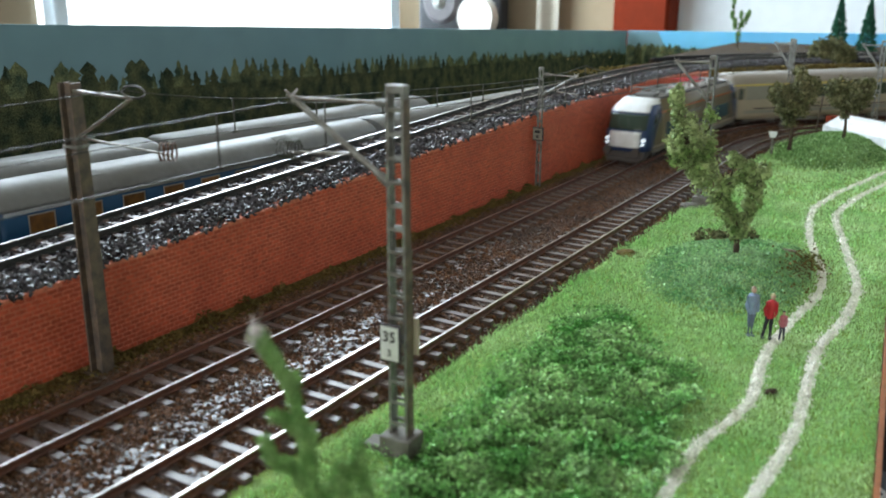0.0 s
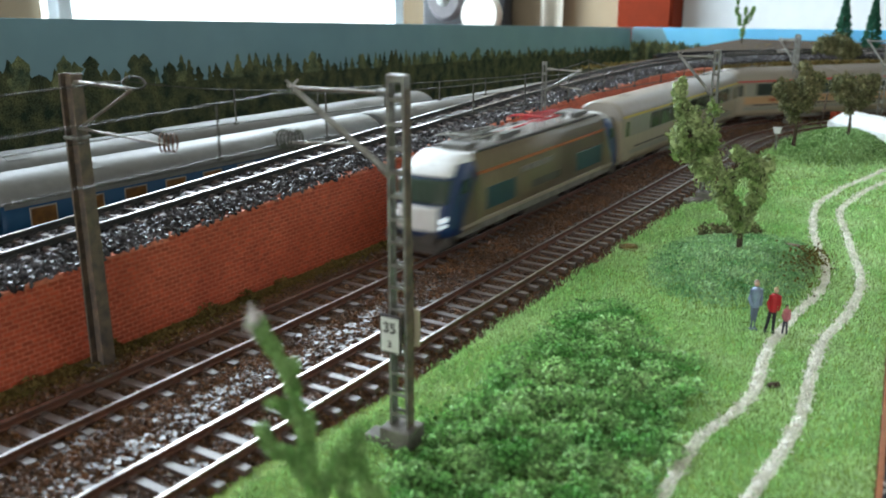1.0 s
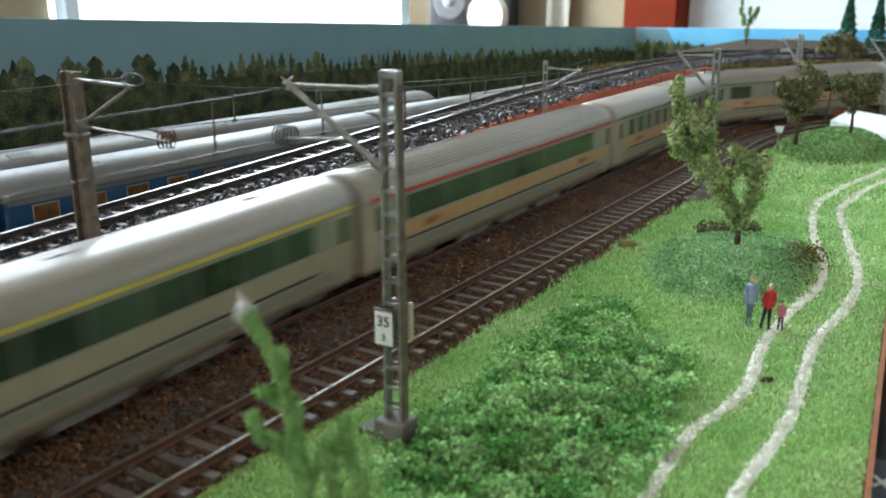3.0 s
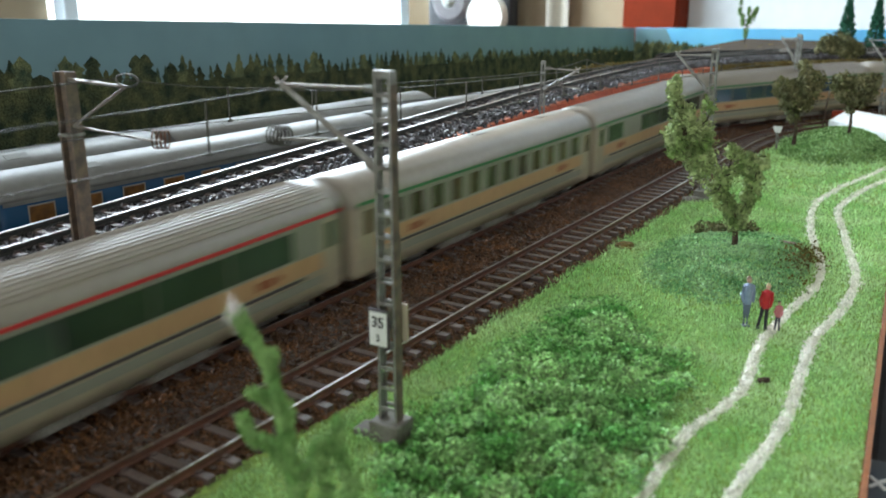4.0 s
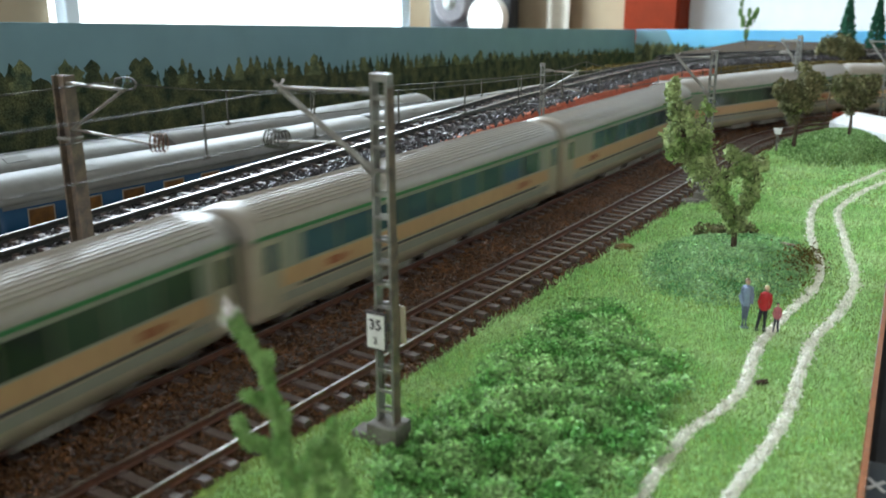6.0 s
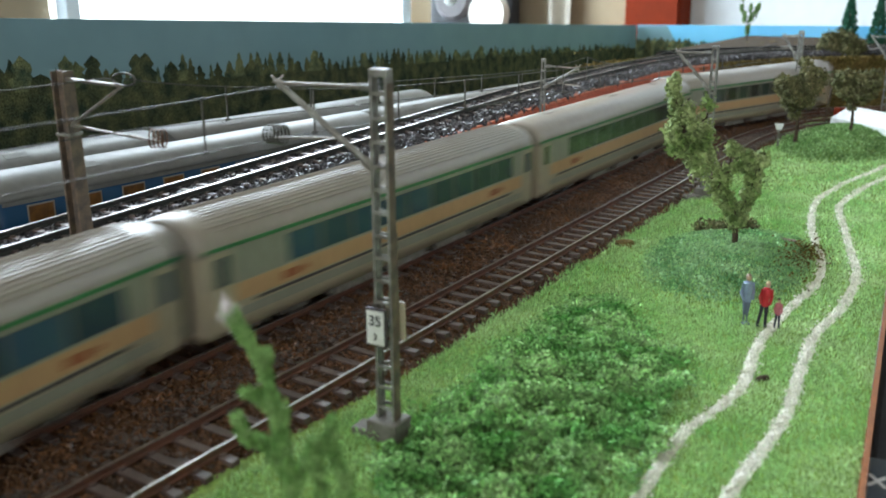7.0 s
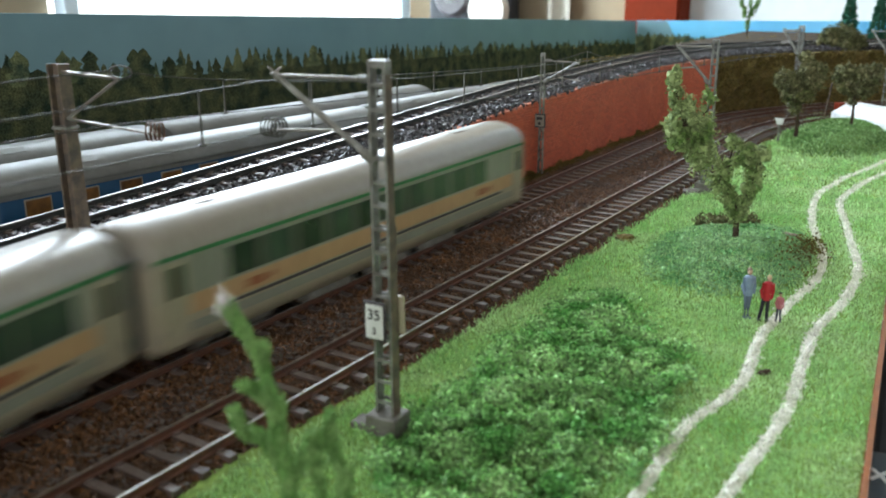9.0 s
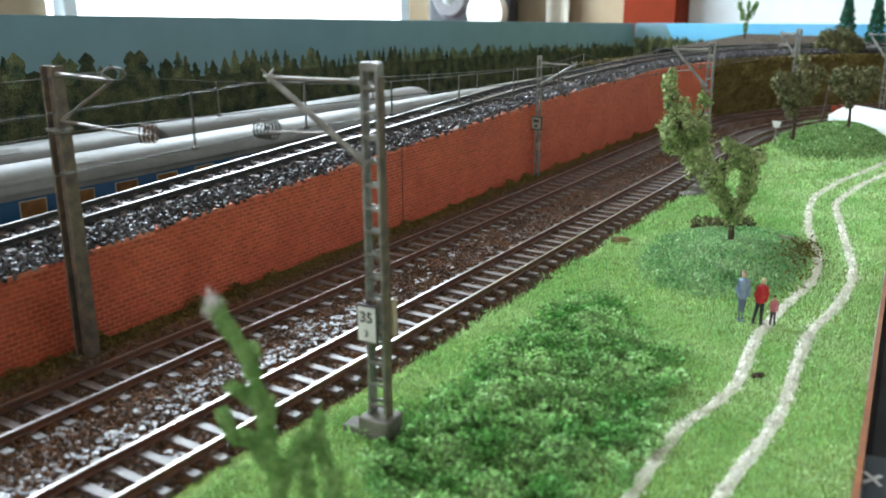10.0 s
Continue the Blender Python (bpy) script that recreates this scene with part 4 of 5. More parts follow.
part("plate", boxed(-3.3, 3.3, -3.0, -2.8, 33.4, 40.6, 0.05), PALE, sg, "worn pale plate")
part("marking", boxed(-2.0, 2.0, -3.1, -3.0, 37.6, 39.4), INK, sg, "unreadable dark marking")
part("marking", boxed(-0.9, 0.9, -3.1, -3.0, 34.4, 36.2), INK, sg, "unreadable dark marking")
for x, y, rz, h, reach in ((-174, 872, -5, 80, -14), (-186, 925, -5, 78, -14), (-103, 905, -10, 80, -16)):
    mm = lattice_mast(at(x, y, -1, 0, 0, rz), h, "grey lattice catenary mast at the far curve", 4.6, 3.8, 3.4, 3, 6.6)
    cantilever(mm, reach, h - 4, h - 24, 2.0 if reach > 0 else -2.0, 10, False)



def beam_mast(m, height):
    """A weathered H-section mast with its cantilever over the outer track."""
    top = thing("catenary_mast", m, "brown weathered beam mast before the brick wall", "catenary mast", "catenary masts")
    bm = bmesh.new()
    ring = []
    for z, k in ((-4, 1.0), (height, 0.86)):
        w, d, t = 3.0 * k, 2.7 * k, 0.8 * k
        pts = [(-w, -d), (-w + t, -d), (-w + t, -t / 2), (w - t, -t / 2), (w - t, -d), (w, -d), (w, d), (w - t, d), (w - t, t / 2), (-w + t, t / 2), (-w + t, d), (-w, d)]
        ring.append([bm.verts.new((x, y, z)) for x, y in pts])
    for k in range(12):
        bm.faces.new((ring[0][k], ring[0][(k + 1) % 12], ring[1][(k + 1) % 12], ring[1][k]))
    bm.faces.new(ring[0])
    bm.faces.new(ring[1])
    part("post", bm, MAST_BROWN, top)
    part("footing", boxed(-5.4, 5.4, -5, 5, -5, 0.2, 0.6), MASS, top)
    part("bracket", boxed(-3.1, 3.1, -2.9, 2.9, 78, 79, 0.2), STEEL, top)
    return top


left = beam_mast(at(-250.4, 175, -1, 0, 0, 8), 98.5)
part("top_tube", rod(bmesh.new(), (2, -1, 96.2), (26, -1, 95.0), 0.6, 0.5), BRIGHT_WIRE, left)
part("diagonal_tube", rod(bmesh.new(), (2.5, -1, 81.5), (26, -1, 95.0), 0.55, 0.5), BRIGHT_WIRE, left)
part("steady_arm", rod(bmesh.new(), (2.5, -1, 81.5), (40, -2, 79.0), 0.45, 0.4), BRIGHT_WIRE, left)
cm = part("steady_insulator", coils(4, 2.3), COPPER, left, "brown ribbed insulator rings")
cm.matrix_basis = at(40, -2, 80, 0, 0, 25)
bm = bmesh.new()
tube(bm, [(27 + 4.5 * math.cos(a), -1, 97 + 1.9 * math.sin(a)) for a in np.linspace(0, 6.0, 16)], 0.35, 6)
part("wire_loop", bm, WIRE, left, "dark wire loop")


def catenary(label, off, masts, z_cat, z_con, sag, first, end_z=None):
    """A carrying wire and a contact wire with droppers over one track; masts gives s of each support."""
    top = thing("catenary_wire", Matrix(), label, "overhead wire", "overhead wires")
    cat_pts, con_pts = [], []

    def cat_z(s):
        for a, b in zip(masts, masts[1:]):
            if a <= s <= b:
                f = (s - a) / (b - a)
                za, zb = z_cat(a), z_cat(b)
                return za + (zb - za) * f - (1.0 if b < 200 else sag) * (1 - abs(2 * f - 1) ** 4)
        return z_cat(s)

    ss = np.arange(masts[0], masts[-1], 8.0)
    for s in ss:
        x, y, _ = on_track(s, off, False)
        cat_pts.append((x, y, cat_z(s)))
        con_pts.append((x, y, z_con(s)))
    part("carrying_wire", tube(bmesh.new(), cat_pts, 0.22, 6), WIRE, top)
    part("contact_wire", tube(bmesh.new(), con_pts, 0.22, 6), WIRE, top)
    s = first
    while s < masts[-1] - 20:
        x, y, _ = on_track(s, off, False)
        bm = rod(bmesh.new(), (x, y, z_con(s) - 0.3), (x, y, cat_z(s) + 0.3), 0.34, 0.28, 6)
        box(bm, x - 0.4, x + 0.4, y - 0.9, y + 0.9, z_con(s) - 0.5, z_con(s) + 0.4)
        part("dropper", bm, WIRE, top)
        s += 44.0
    return top


catenary("dark overhead wire with droppers above the outer track", 0, [-160, 174, 527, 800], lambda s: 97 - 0.052 * (s - 174) if s > 174 else 97, lambda s: 80.5 - 0.045 * max(s - 174, 0), 7.0, 220)
catenary("dark overhead wire with droppers above the inner track", INNER, [-160, 186, 527, 800], lambda s: 95.5 - 0.034 * max(s - 186, 0), lambda s: 81.0 - 0.035 * max(s - 186, 0), 4.0, 161.5)


# ---- signs and small fixtures by the line ----
def post_sign(x, y, z, h):
    top = thing("track_sign", at(x, y, z), "small post with a white triangular board by the track", "sign")
    part("post", rod(bmesh.new(), (0, 0, -2), (0, 0, h - 3), 0.9, 0.8, 10), STEEL, top)
    bm = bmesh.new()
    prism(bm, [(-3.6, h + 1.5), (3.6, h + 1.5), (2.0, h - 3.4), (-2.0, h - 3.4)], "y", -1.2, -0.4)
    part("board", bm, WHITE, top)


post_sign(-152, 722, 0, 16)


def white_shed():
    top = thing("shed", at(-123, 838, -1, 0, 0, -42), "white shed with a rust-red end panel beyond the mound", "shed")
    bm = bmesh.new()
    prism(bm, [(-22, -2), (16, -2), (16, 15), (7, 20), (-8, 20), (-22, 13)], "x", 8, 110)
    part("body", bm, WHITE, top)
    part("end_panel", boxed(0, 8, -14, 9, -2, 20, 0.5), CABINET, top, "rust-red end panel")


white_shed()
post = thing("wooden_post", at(-146, 868, -1), "thin brown wooden post beyond the mound", "post")
part("pole", rod(bmesh.new(), (0, 0, -3), (3, 0, 32), 1.0, 0.8), MAST_BROWN, post)


def rock(m, size, label, mat):
    bm = bmesh.new()
    bmesh.ops.create_icosphere(bm, subdivisions=3, radius=1.0)
    for v in bm.verts:
        k = 1 + 0.28 * noise.noise(v.co * 1.7) + 0.1 * noise.noise(v.co * 5)
        v.co = Vector((v.co.x * size[0], v.co.y * size[1], v.co.z * size[2])) * k
    bmesh.ops.recalc_face_normals(bm, faces=bm.faces)
    me = bpy.data.meshes.new("rock")
    bm.to_mesh(me)
    bm.free()
    me.transform(Matrix.Scale(0.001, 4))
    ob = linked("rock", me, mat, None, label, m=m)
    tagged(ob, category="rock")


rock(at(-79, 431, 4.4, 0, 8, 30), (6.5, 3.2, 2.2), "flat pale brown stone lying on the mound", STONE)
rock(at(-51, 281, 0.0, 0, 0, 50), (2.6, 1.2, 0.9), "small dark stone by the lane", BARK)
rock(at(-148.5, 404, -0.6, 0, 0, 10), (5, 4, 2.6), "brown mossy clump at the edge of the ballast", SCRUB_SOIL)
rock(at(-152, 520, -1, 0, 0, 0), (7, 5, 2.6), "pale concrete block at the foot of the mast", MASS)


# ---- trees ----
VIEW = Vector((0.84, 0.545, 0.0))  # the way across the meadow


def limb(bm, pts, r0, r1):
    n = len(pts)
    tube(bm, pts, [r0 + (r1 - r0) * i / (n - 1) for i in range(n)], 7)


def broadleaf(m, lobes, trunk, mat, label, seed, clump=1.7, leaf=0.85, n_clump=260, n_leaf=2600):
    """A trunk with limbs into lobes (u, depth, z, radius across, radius up), each a cloud of foam clumps and leaves."""
    rng = np.random.default_rng(seed)
    top = thing("tree", m, label, "tree", "meadow trees")
    bm = bmesh.new()
    h, r = trunk
    limb(bm, [(0, 0, -2), (0.3, 0.2, h * 0.5), (0, 0, h)], r, r * 0.75)
    cents, lv, joints = [], [], [Vector((0, 0, h * 0.9))]
    for u, d, z, ru, rz in sorted(lobes, key=lambda q: q[2]):
        c = VIEW * u + Vector((-VIEW.y, VIEW.x, 0)) * d + Vector((0, 0, z))
        # each limb grows from the nearest lower one
        root = min([q for q in joints if q.z < c.z - 6] or [joints[0]], key=lambda q: (q - c).length)
        limb(bm, [root, root.lerp(c, 0.5) + Vector((0.8, 0, 0)), c], r * (0.55 if root is joints[0] else 0.32), r * 0.15)
        joints.append(c)
        limb(bm, [c, c + VIEW * ru * 0.3 + Vector((0, 0, rz * 0.6))], r * 0.25, r * 0.1)
        k = max(24, int(n_clump * ru * ru * rz / 4000 * 2.1))
        for count, store, shell in ((k, cents, 0.9), (k * 11, lv, 1.05)):
            dirs = rng.normal(size=(count, 3))
            dirs /= np.linalg.norm(dirs, axis=1)[:, None]
            rad = shell * rng.uniform(0.25, 1, count) ** 0.45
            bumps = np.array([1 + 0.45 * noise.noise(Vector(v) * 1.9 + Vector((seed, u, z))) for v in dirs])
            p = dirs * (rad * bumps)[:, None] * [ru, ru, rz]
            keep = np.array([noise.noise(Vector(q) * 0.16 + Vector((u, seed, z))) > -0.28 for q in p])
            store.append(p[keep] + np.array(c))
    part("trunk", bm, BARK, top)
    v, f = stones(rng, np.concatenate(cents), clump, 0.9)
    v2, f2 = leaves(rng, np.concatenate(lv), leaf)
    soup("crown", np.concatenate([v, v2]), np.concatenate([f, f2 + len(v)]), mat, top)
    return top


broadleaf(at(-96, 403, 5.2), [(-27, 0, 54.4, 7.8, 13.2), (-32.6, 0, 74.8, 3.2, 5.7), (-30.7, 0, 67.1, 3.8, 5.3), (-17.7, -2, 61.2, 3.8, 9.7), (-17.2, 1, 43.4, 7.2, 10.1), (-9.3, 0, 29.3, 5, 7.9), (-6.5, 2, 34.9, 4, 5.3), (0.9, 0, 41.6, 6.8, 6.2), (-3.7, 2, 46.8, 3.1, 3.5), (5.6, -1, 32.3, 4.3, 9.2), (9.3, 0, 42.5, 3.1, 4.4), (0, 0, 16.1, 5, 7), (3.7, 0, 23.8, 3.4, 5.3), (-4.7, 0, 22.9, 3.6, 5.3)], (13, 1.7), CROWN, "olive-green foam tree with a forked crown on the mound", 21, 1.9, 0.95, 430)
broadleaf(at(-131, 681, 13), [(-2, 0, 34, 15, 11), (-12, 0, 39, 8, 8), (8, 0, 44, 10, 9), (-3, 0, 20, 5, 7), (2, 0, 54, 6, 5)], (16, 1.7), CROWN_DARK, "dark olive foam tree on the far mound", 22, 2.0, 1.1)
broadleaf(at(-104, 742, 13), [(2, 0, 33, 15, 11), (-10, 0, 38, 8, 9), (12, 0, 40, 8, 8), (0, 0, 20, 5, 6)], (16, 1.5), CROWN_DARK, "dark olive foam tree beside the white shed", 23, 2.0, 1.1)
broadleaf(at(-165, 1010, 46), [(4, 0, 10, 16, 18), (-12, 0, 12, 9, 16), (18, 0, 4, 9, 16)], (6, 1.4), CROWN_DARK, "ragged olive shrub on the upper level", 24, 2.2, 1.3)
broadleaf(at(-297, 1150, 53), [(0, 0, 16, 3, 9), (-5, 0, 28, 2.6, 8), (-9, 0, 42, 2.2, 9), (-8, 0, 55, 1.8, 7), (3, 0, 26, 3, 6), (8, 0, 33, 2.8, 6), (11, 0, 40, 2.4, 5), (2, 0, 38, 2.2, 6)], (12, 1.4), FAR_LEAF, "small green branching plant before the blue sky board", 25, 1.9, 1.2)
broadleaf(at(-114, 441, 2), [(-4, 0, 2.5, 9, 3.5), (6, 4, 2.5, 8, 3.5), (14, 6, 2.5, 8, 3)], (1.5, 0.9), CROWN_DARK, "low dark shrub behind the mound", 26, 1.3, 0.9)


def conifer(m, h, label):
    rng = np.random.default_rng(int(h * 7))
    top = thing("conifer", m, label, "tree", "conifers")
    part("trunk", rod(bmesh.new(), (0, 0, -2), (0, 0, h), 1.6, 0.3, 8), BARK, top)
    n = 2600
    z = rng.uniform(0.05, 1, n)
    tier = 0.72 + 0.28 * np.abs(np.sin(z * 24))
    r = (1 - z) ** 0.85 * h * 0.23 * tier * rng.uniform(0.15, 1, n) ** 0.5 + 0.4
    a = rng.uniform(0, 2 * math.pi, n)
    v, f = leaves(rng, np.stack([r * np.cos(a), r * np.sin(a), z * h - r * 0.35], 1), 1.6)
    soup("needles", v, f, CONIFER, top)


conifer(at(-184, 1165, 53), 62, "dark green model conifer on the raised step")
conifer(at(-152, 1165, 53), 60, "dark green model conifer on the raised step")
conifer(at(-118, 1170, 53), 66, "dark green model conifer on the raised step")


def moss_shrub():
    """A branching stem thick with green flock, close to the viewer."""
    rng = np.random.default_rng(3)
    top = thing("flocked_shrub", at(-96.4, 109.7, -1), "bright green flocked branching shrub in the grass", "shrub")
    stems = [[(-10, 38), (-7.6, 35.5), (-6.3, 32), (-4.7, 27.6), (-2.9, 21), (-2, 15.6), (-1.1, 8.4), (-0.5, 0), (0, -31)],
             [(-10, 17.4), (-8.2, 14.2), (-4.9, 11.1), (-2, 8)], [(-1.0, 20.6), (-1.3, 17), (-1.8, 13)],
             [(4.6, 14.0), (3.6, 10.4), (2.0, 7.4), (-0.4, 3.0)], [(7.4, 16.4), (7.0, 11.3), (9.2, 4.5), (9.6, -2), (7, -31)],
             [(4.7, 8.4), (5.4, 0), (4, -31)], [(-7.8, 23.4), (-5.6, 21.2), (-3.4, 19)], [(-3.6, 30.2), (-4.8, 27)], [(10.6, 6), (9.4, 1)], [(7.2, 12), (4.6, 11.0), (4.4, 8)]]
    pts = []
    for st in stems:
        line = [VIEW * u + Vector((-VIEW.y, VIEW.x, 0)) * (1.5 * math.sin(u)) + Vector((0, 0, z + 31.5)) for u, z in st]
        n = len(line)
        part("stem", tube(bmesh.new(), line, [0.6 + 0.45 * min(1, i / 3) for i in range(n)], 8), MOSS, top)
        for a, b in zip(line, line[1:]):
            k = max(20, int((b - a).length * 130))
            for f in rng.uniform(0, 1, k):
                c = a.lerp(b, f)
                d = Vector(rng.normal(size=3)).normalized()
                r = 1.0 + 0.7 * noise.noise(c * 0.8) + rng.uniform(0, 0.6)
                pts.append(c + d * r)
    v, f = leaves(rng, np.array([tuple(p) for p in pts]), 0.36)
    soup("flock", v, f, MOSS, top, "bright green fibrous flock")
    bm = bmesh.new()
    bmesh.ops.create_icosphere(bm, subdivisions=2, radius=0.9, matrix=Matrix.Translation(VIEW * -10 + Vector((0, 0, 70.3))))
    part("bud", bm, TIP, top, "pale bud at the tip")
    c = np.array(VIEW * -10) + [0, 0, 69.6] + rng.normal(size=(420, 3)) * [0.8, 0.8, 1.3]
    v, f = leaves(rng, c, 0.3)
    soup("tuft", v, f, TIP, top, "pale fibres round the bud")


moss_shrub()


# ---- the three model figures on the meadow ----
def figure(m, h, colours, stance, label):
    """A painted model figure, one plain shape."""
    bm = bmesh.new()

    def paint(k):
        for f in bm.faces:
            if f.index == -1 or f not in seen:
                f.material_index = k
                seen.add(f)
    seen = set()
    for s in (-1, 1):
        tube(bm, [(s * stance * h, 0, 0.25), (s * stance * 0.7 * h, 0, 0.25 * h), (s * 0.05 * h, 0, 0.5 * h)], [0.035 * h, 0.045 * h, 0.06 * h], 8)
        box(bm, s * stance * h - 0.04 * h, s * stance * h + 0.04 * h, -0.1 * h, 0.04 * h, 0, 0.04 * h, 0.01 * h)
    paint(0)
    tube(bm, [(0, 0, 0.46 * h), (0, 0, 0.58 * h), (0, 0, 0.74 * h), (0, 0, 0.83 * h), (0, 0, 0.86 * h)], [0.10 * h, 0.095 * h, 0.125 * h, 0.11 * h, 0.04 * h], 10)
    for s in (-1, 1):
        tube(bm, [(s * 0.11 * h, 0, 0.81 * h), (s * 0.15 * h, 0.01 * h, 0.64 * h), (s * 0.11 * h, -0.06 * h, 0.5 * h)], [0.045 * h, 0.04 * h, 0.032 * h], 7)
    paint(1)
    bmesh.ops.create_icosphere(bm, subdivisions=2, radius=0.062 * h, matrix=Matrix.Translation((0, 0, 0.92 * h)))
    paint(2)
    bmesh.ops.create_icosphere(bm, subdivisions=2, radius=0.064 * h, matrix=Matrix.Translation((0, 0.016 * h, 0.94 * h)))
    paint(3)
    bmesh.ops.scale(bm, vec=(0.8, 0.8, 1), verts=bm.verts)
    me = bpy.data.meshes.new("figurine")
    bmesh.ops.recalc_face_normals(bm, faces=bm.faces)
    bm.to_mesh(me)
    bm.free()
    me.transform(Matrix.Scale(0.001, 4))
    for i, c in enumerate(colours):
        me.materials.append(material("figure_paint", c, 0.55, 0, tuple(0.8 * v for v in c), 0.5))
    tagged(linked("figurine", me, None, None, label, m=m), category="figurine")


SKIN = (0.55, 0.36, 0.26)
figure(at(-69.8, 328, -0.8, 0, 0, 40), 20.0, [(0.12, 0.15, 0.22), (0.24, 0.32, 0.46), SKIN, (0.30, 0.22, 0.16)], 0.045, "painted model figure in a grey-blue suit on the meadow")
figure(at(-64.0, 329, -0.8, 0, 4, 25), 18.0, [(0.015, 0.015, 0.025), (0.50, 0.02, 0.03), SKIN, (0.62, 0.50, 0.28)], 0.10, "painted model figure with red top and black trousers")
figure(at(-58.6, 330, -0.8, 0, 0, 30), 11.8, [(0.05, 0.05, 0.08), (0.55, 0.16, 0.20), SKIN, (0.05, 0.035, 0.03)], 0.09, "small painted model figure with a pink-red top")


# ---- dark box with a light cross beside the layout ----
def dark_box():
    top = thing("equipment_case", at(board_edge(300) + 2.1, 300, -14, 0, 0, 5.63), "black equipment case with a white cross beside the layout", "case")
    part("body", boxed(0, 220, -190, 420, -90, 0, 2), BLACK, top)
    part("badge_rim", boxed(0.1, 11.5, -57, -28, -0.1, 0.4, 0.1), STEEL, top, "pale rim of the badge")
    part("badge", boxed(0.5, 11.0, -56.3, -28.7, 0.4, 0.7, 0.1), GANGWAY, top, "dark blue badge")
    for a in (35, -35):
        bm = bmesh.new()
        box(bm, -0.6, 0.6, -3.8, 3.8, 0, 0.3)
        ob = part("cross_bar", bm, WHITE, top, "white bar of the cross")
        ob.matrix_basis = at(2.7, -43, 0.7 + (0.05 if a > 0 else 0), 0, 0, a)
    st = thing("stand", at(100, 330, -860), "plain dark stand under the equipment case", "stand")
    part("top", boxed(-90, 90, -150, 150, 738, 755.9, 2), BLACK, st)
    part("column", boxed(-40, 40, -40, 40, 20, 738, 4), BLACK, st)
    part("foot", boxed(-120, 120, -160, 160, 0, 20, 4), BLACK, st)


dark_box()


# ---- rolling stock ----
def shell(bm, section, stations):
    """A body through cross-sections: stations of (y, width factor, top drop)."""
    rings = []
    top = max(z for _, z in section)
    for y, k, drop in stations:
        rings.append([bm.verts.new((x * k, y, z - drop * max(0.0, (z - section[0][1]) / (top - section[0][1])))) for x, z in section])
    n = len(section)
    for a, b in zip(rings, rings[1:]):
        for i in range(n):
            f = bm.faces.new((a[i], a[(i + 1) % n], b[(i + 1) % n], b[i]))
            f.smooth = True
    bm.faces.new(rings[0])
    bm.faces.new(rings[-1])
    return bm


ARCH = [(16.0, 35.0), (15.9, 37.6), (15.3, 40.2), (13.9, 42.8), (11.3, 45.0), (7.8, 46.5), (4.0, 47.3), (0, 47.6)]
ROOF_SEC = ARCH + [(-x, z) for x, z in reversed(ARCH[:-1])]
BODY_SEC = [(15.2, 6.0), (15.9, 10.5), (16.1, 22.0), (16.0, 34.98), (-16.0, 34.98), (-16.1, 22.0), (-15.9, 10.5), (-15.2, 6.0)]


def wheelset(parent, y, r=5.2):
    for s in (-1, 1):
        bm = rod(bmesh.new(), (s * 7.2, y, r - 0.05), (s * 9.6, y, r - 0.05), r, r, 20)
        rod(bm, (s * 9.6, y, r), (s * 10.2, y, r), r * 0.45, r * 0.4, 12)
        part("wheel", bm, BOGIE, parent, "dark steel wheel")
    part("axle", rod(bmesh.new(), (-8, y, r), (8, y, r), 1.0), BOGIE, parent)


def bogie(parent, y, mat=UNDER):
    b = new("bogie")
    b.parent = parent
    b.empty_display_size = 0.01
    b.location = (0, y * 0.001, 0)
    for s in (-1, 1):
        bm = boxed(s * 11.2 - 0.9, s * 11.2 + 0.9, -19, 19, 4.4, 7.4, 0.4)
        for yy in (-14.5, 14.5):
            box(bm, s * 11.6 - 1.3, s * 11.6 + 1.3, yy - 2.4, yy + 2.4, 3.2, 6.6, 0.3)
        for yy in (-6, 6):
            rod(bm, (s * 12, yy, 3.6), (s * 12, yy, 7.6), 1.4, 1.4, 10)
        part("side_frame", bm, mat, b)
    for yy in (-14.5, 14.5):
        wheelset(b, yy)
    return b


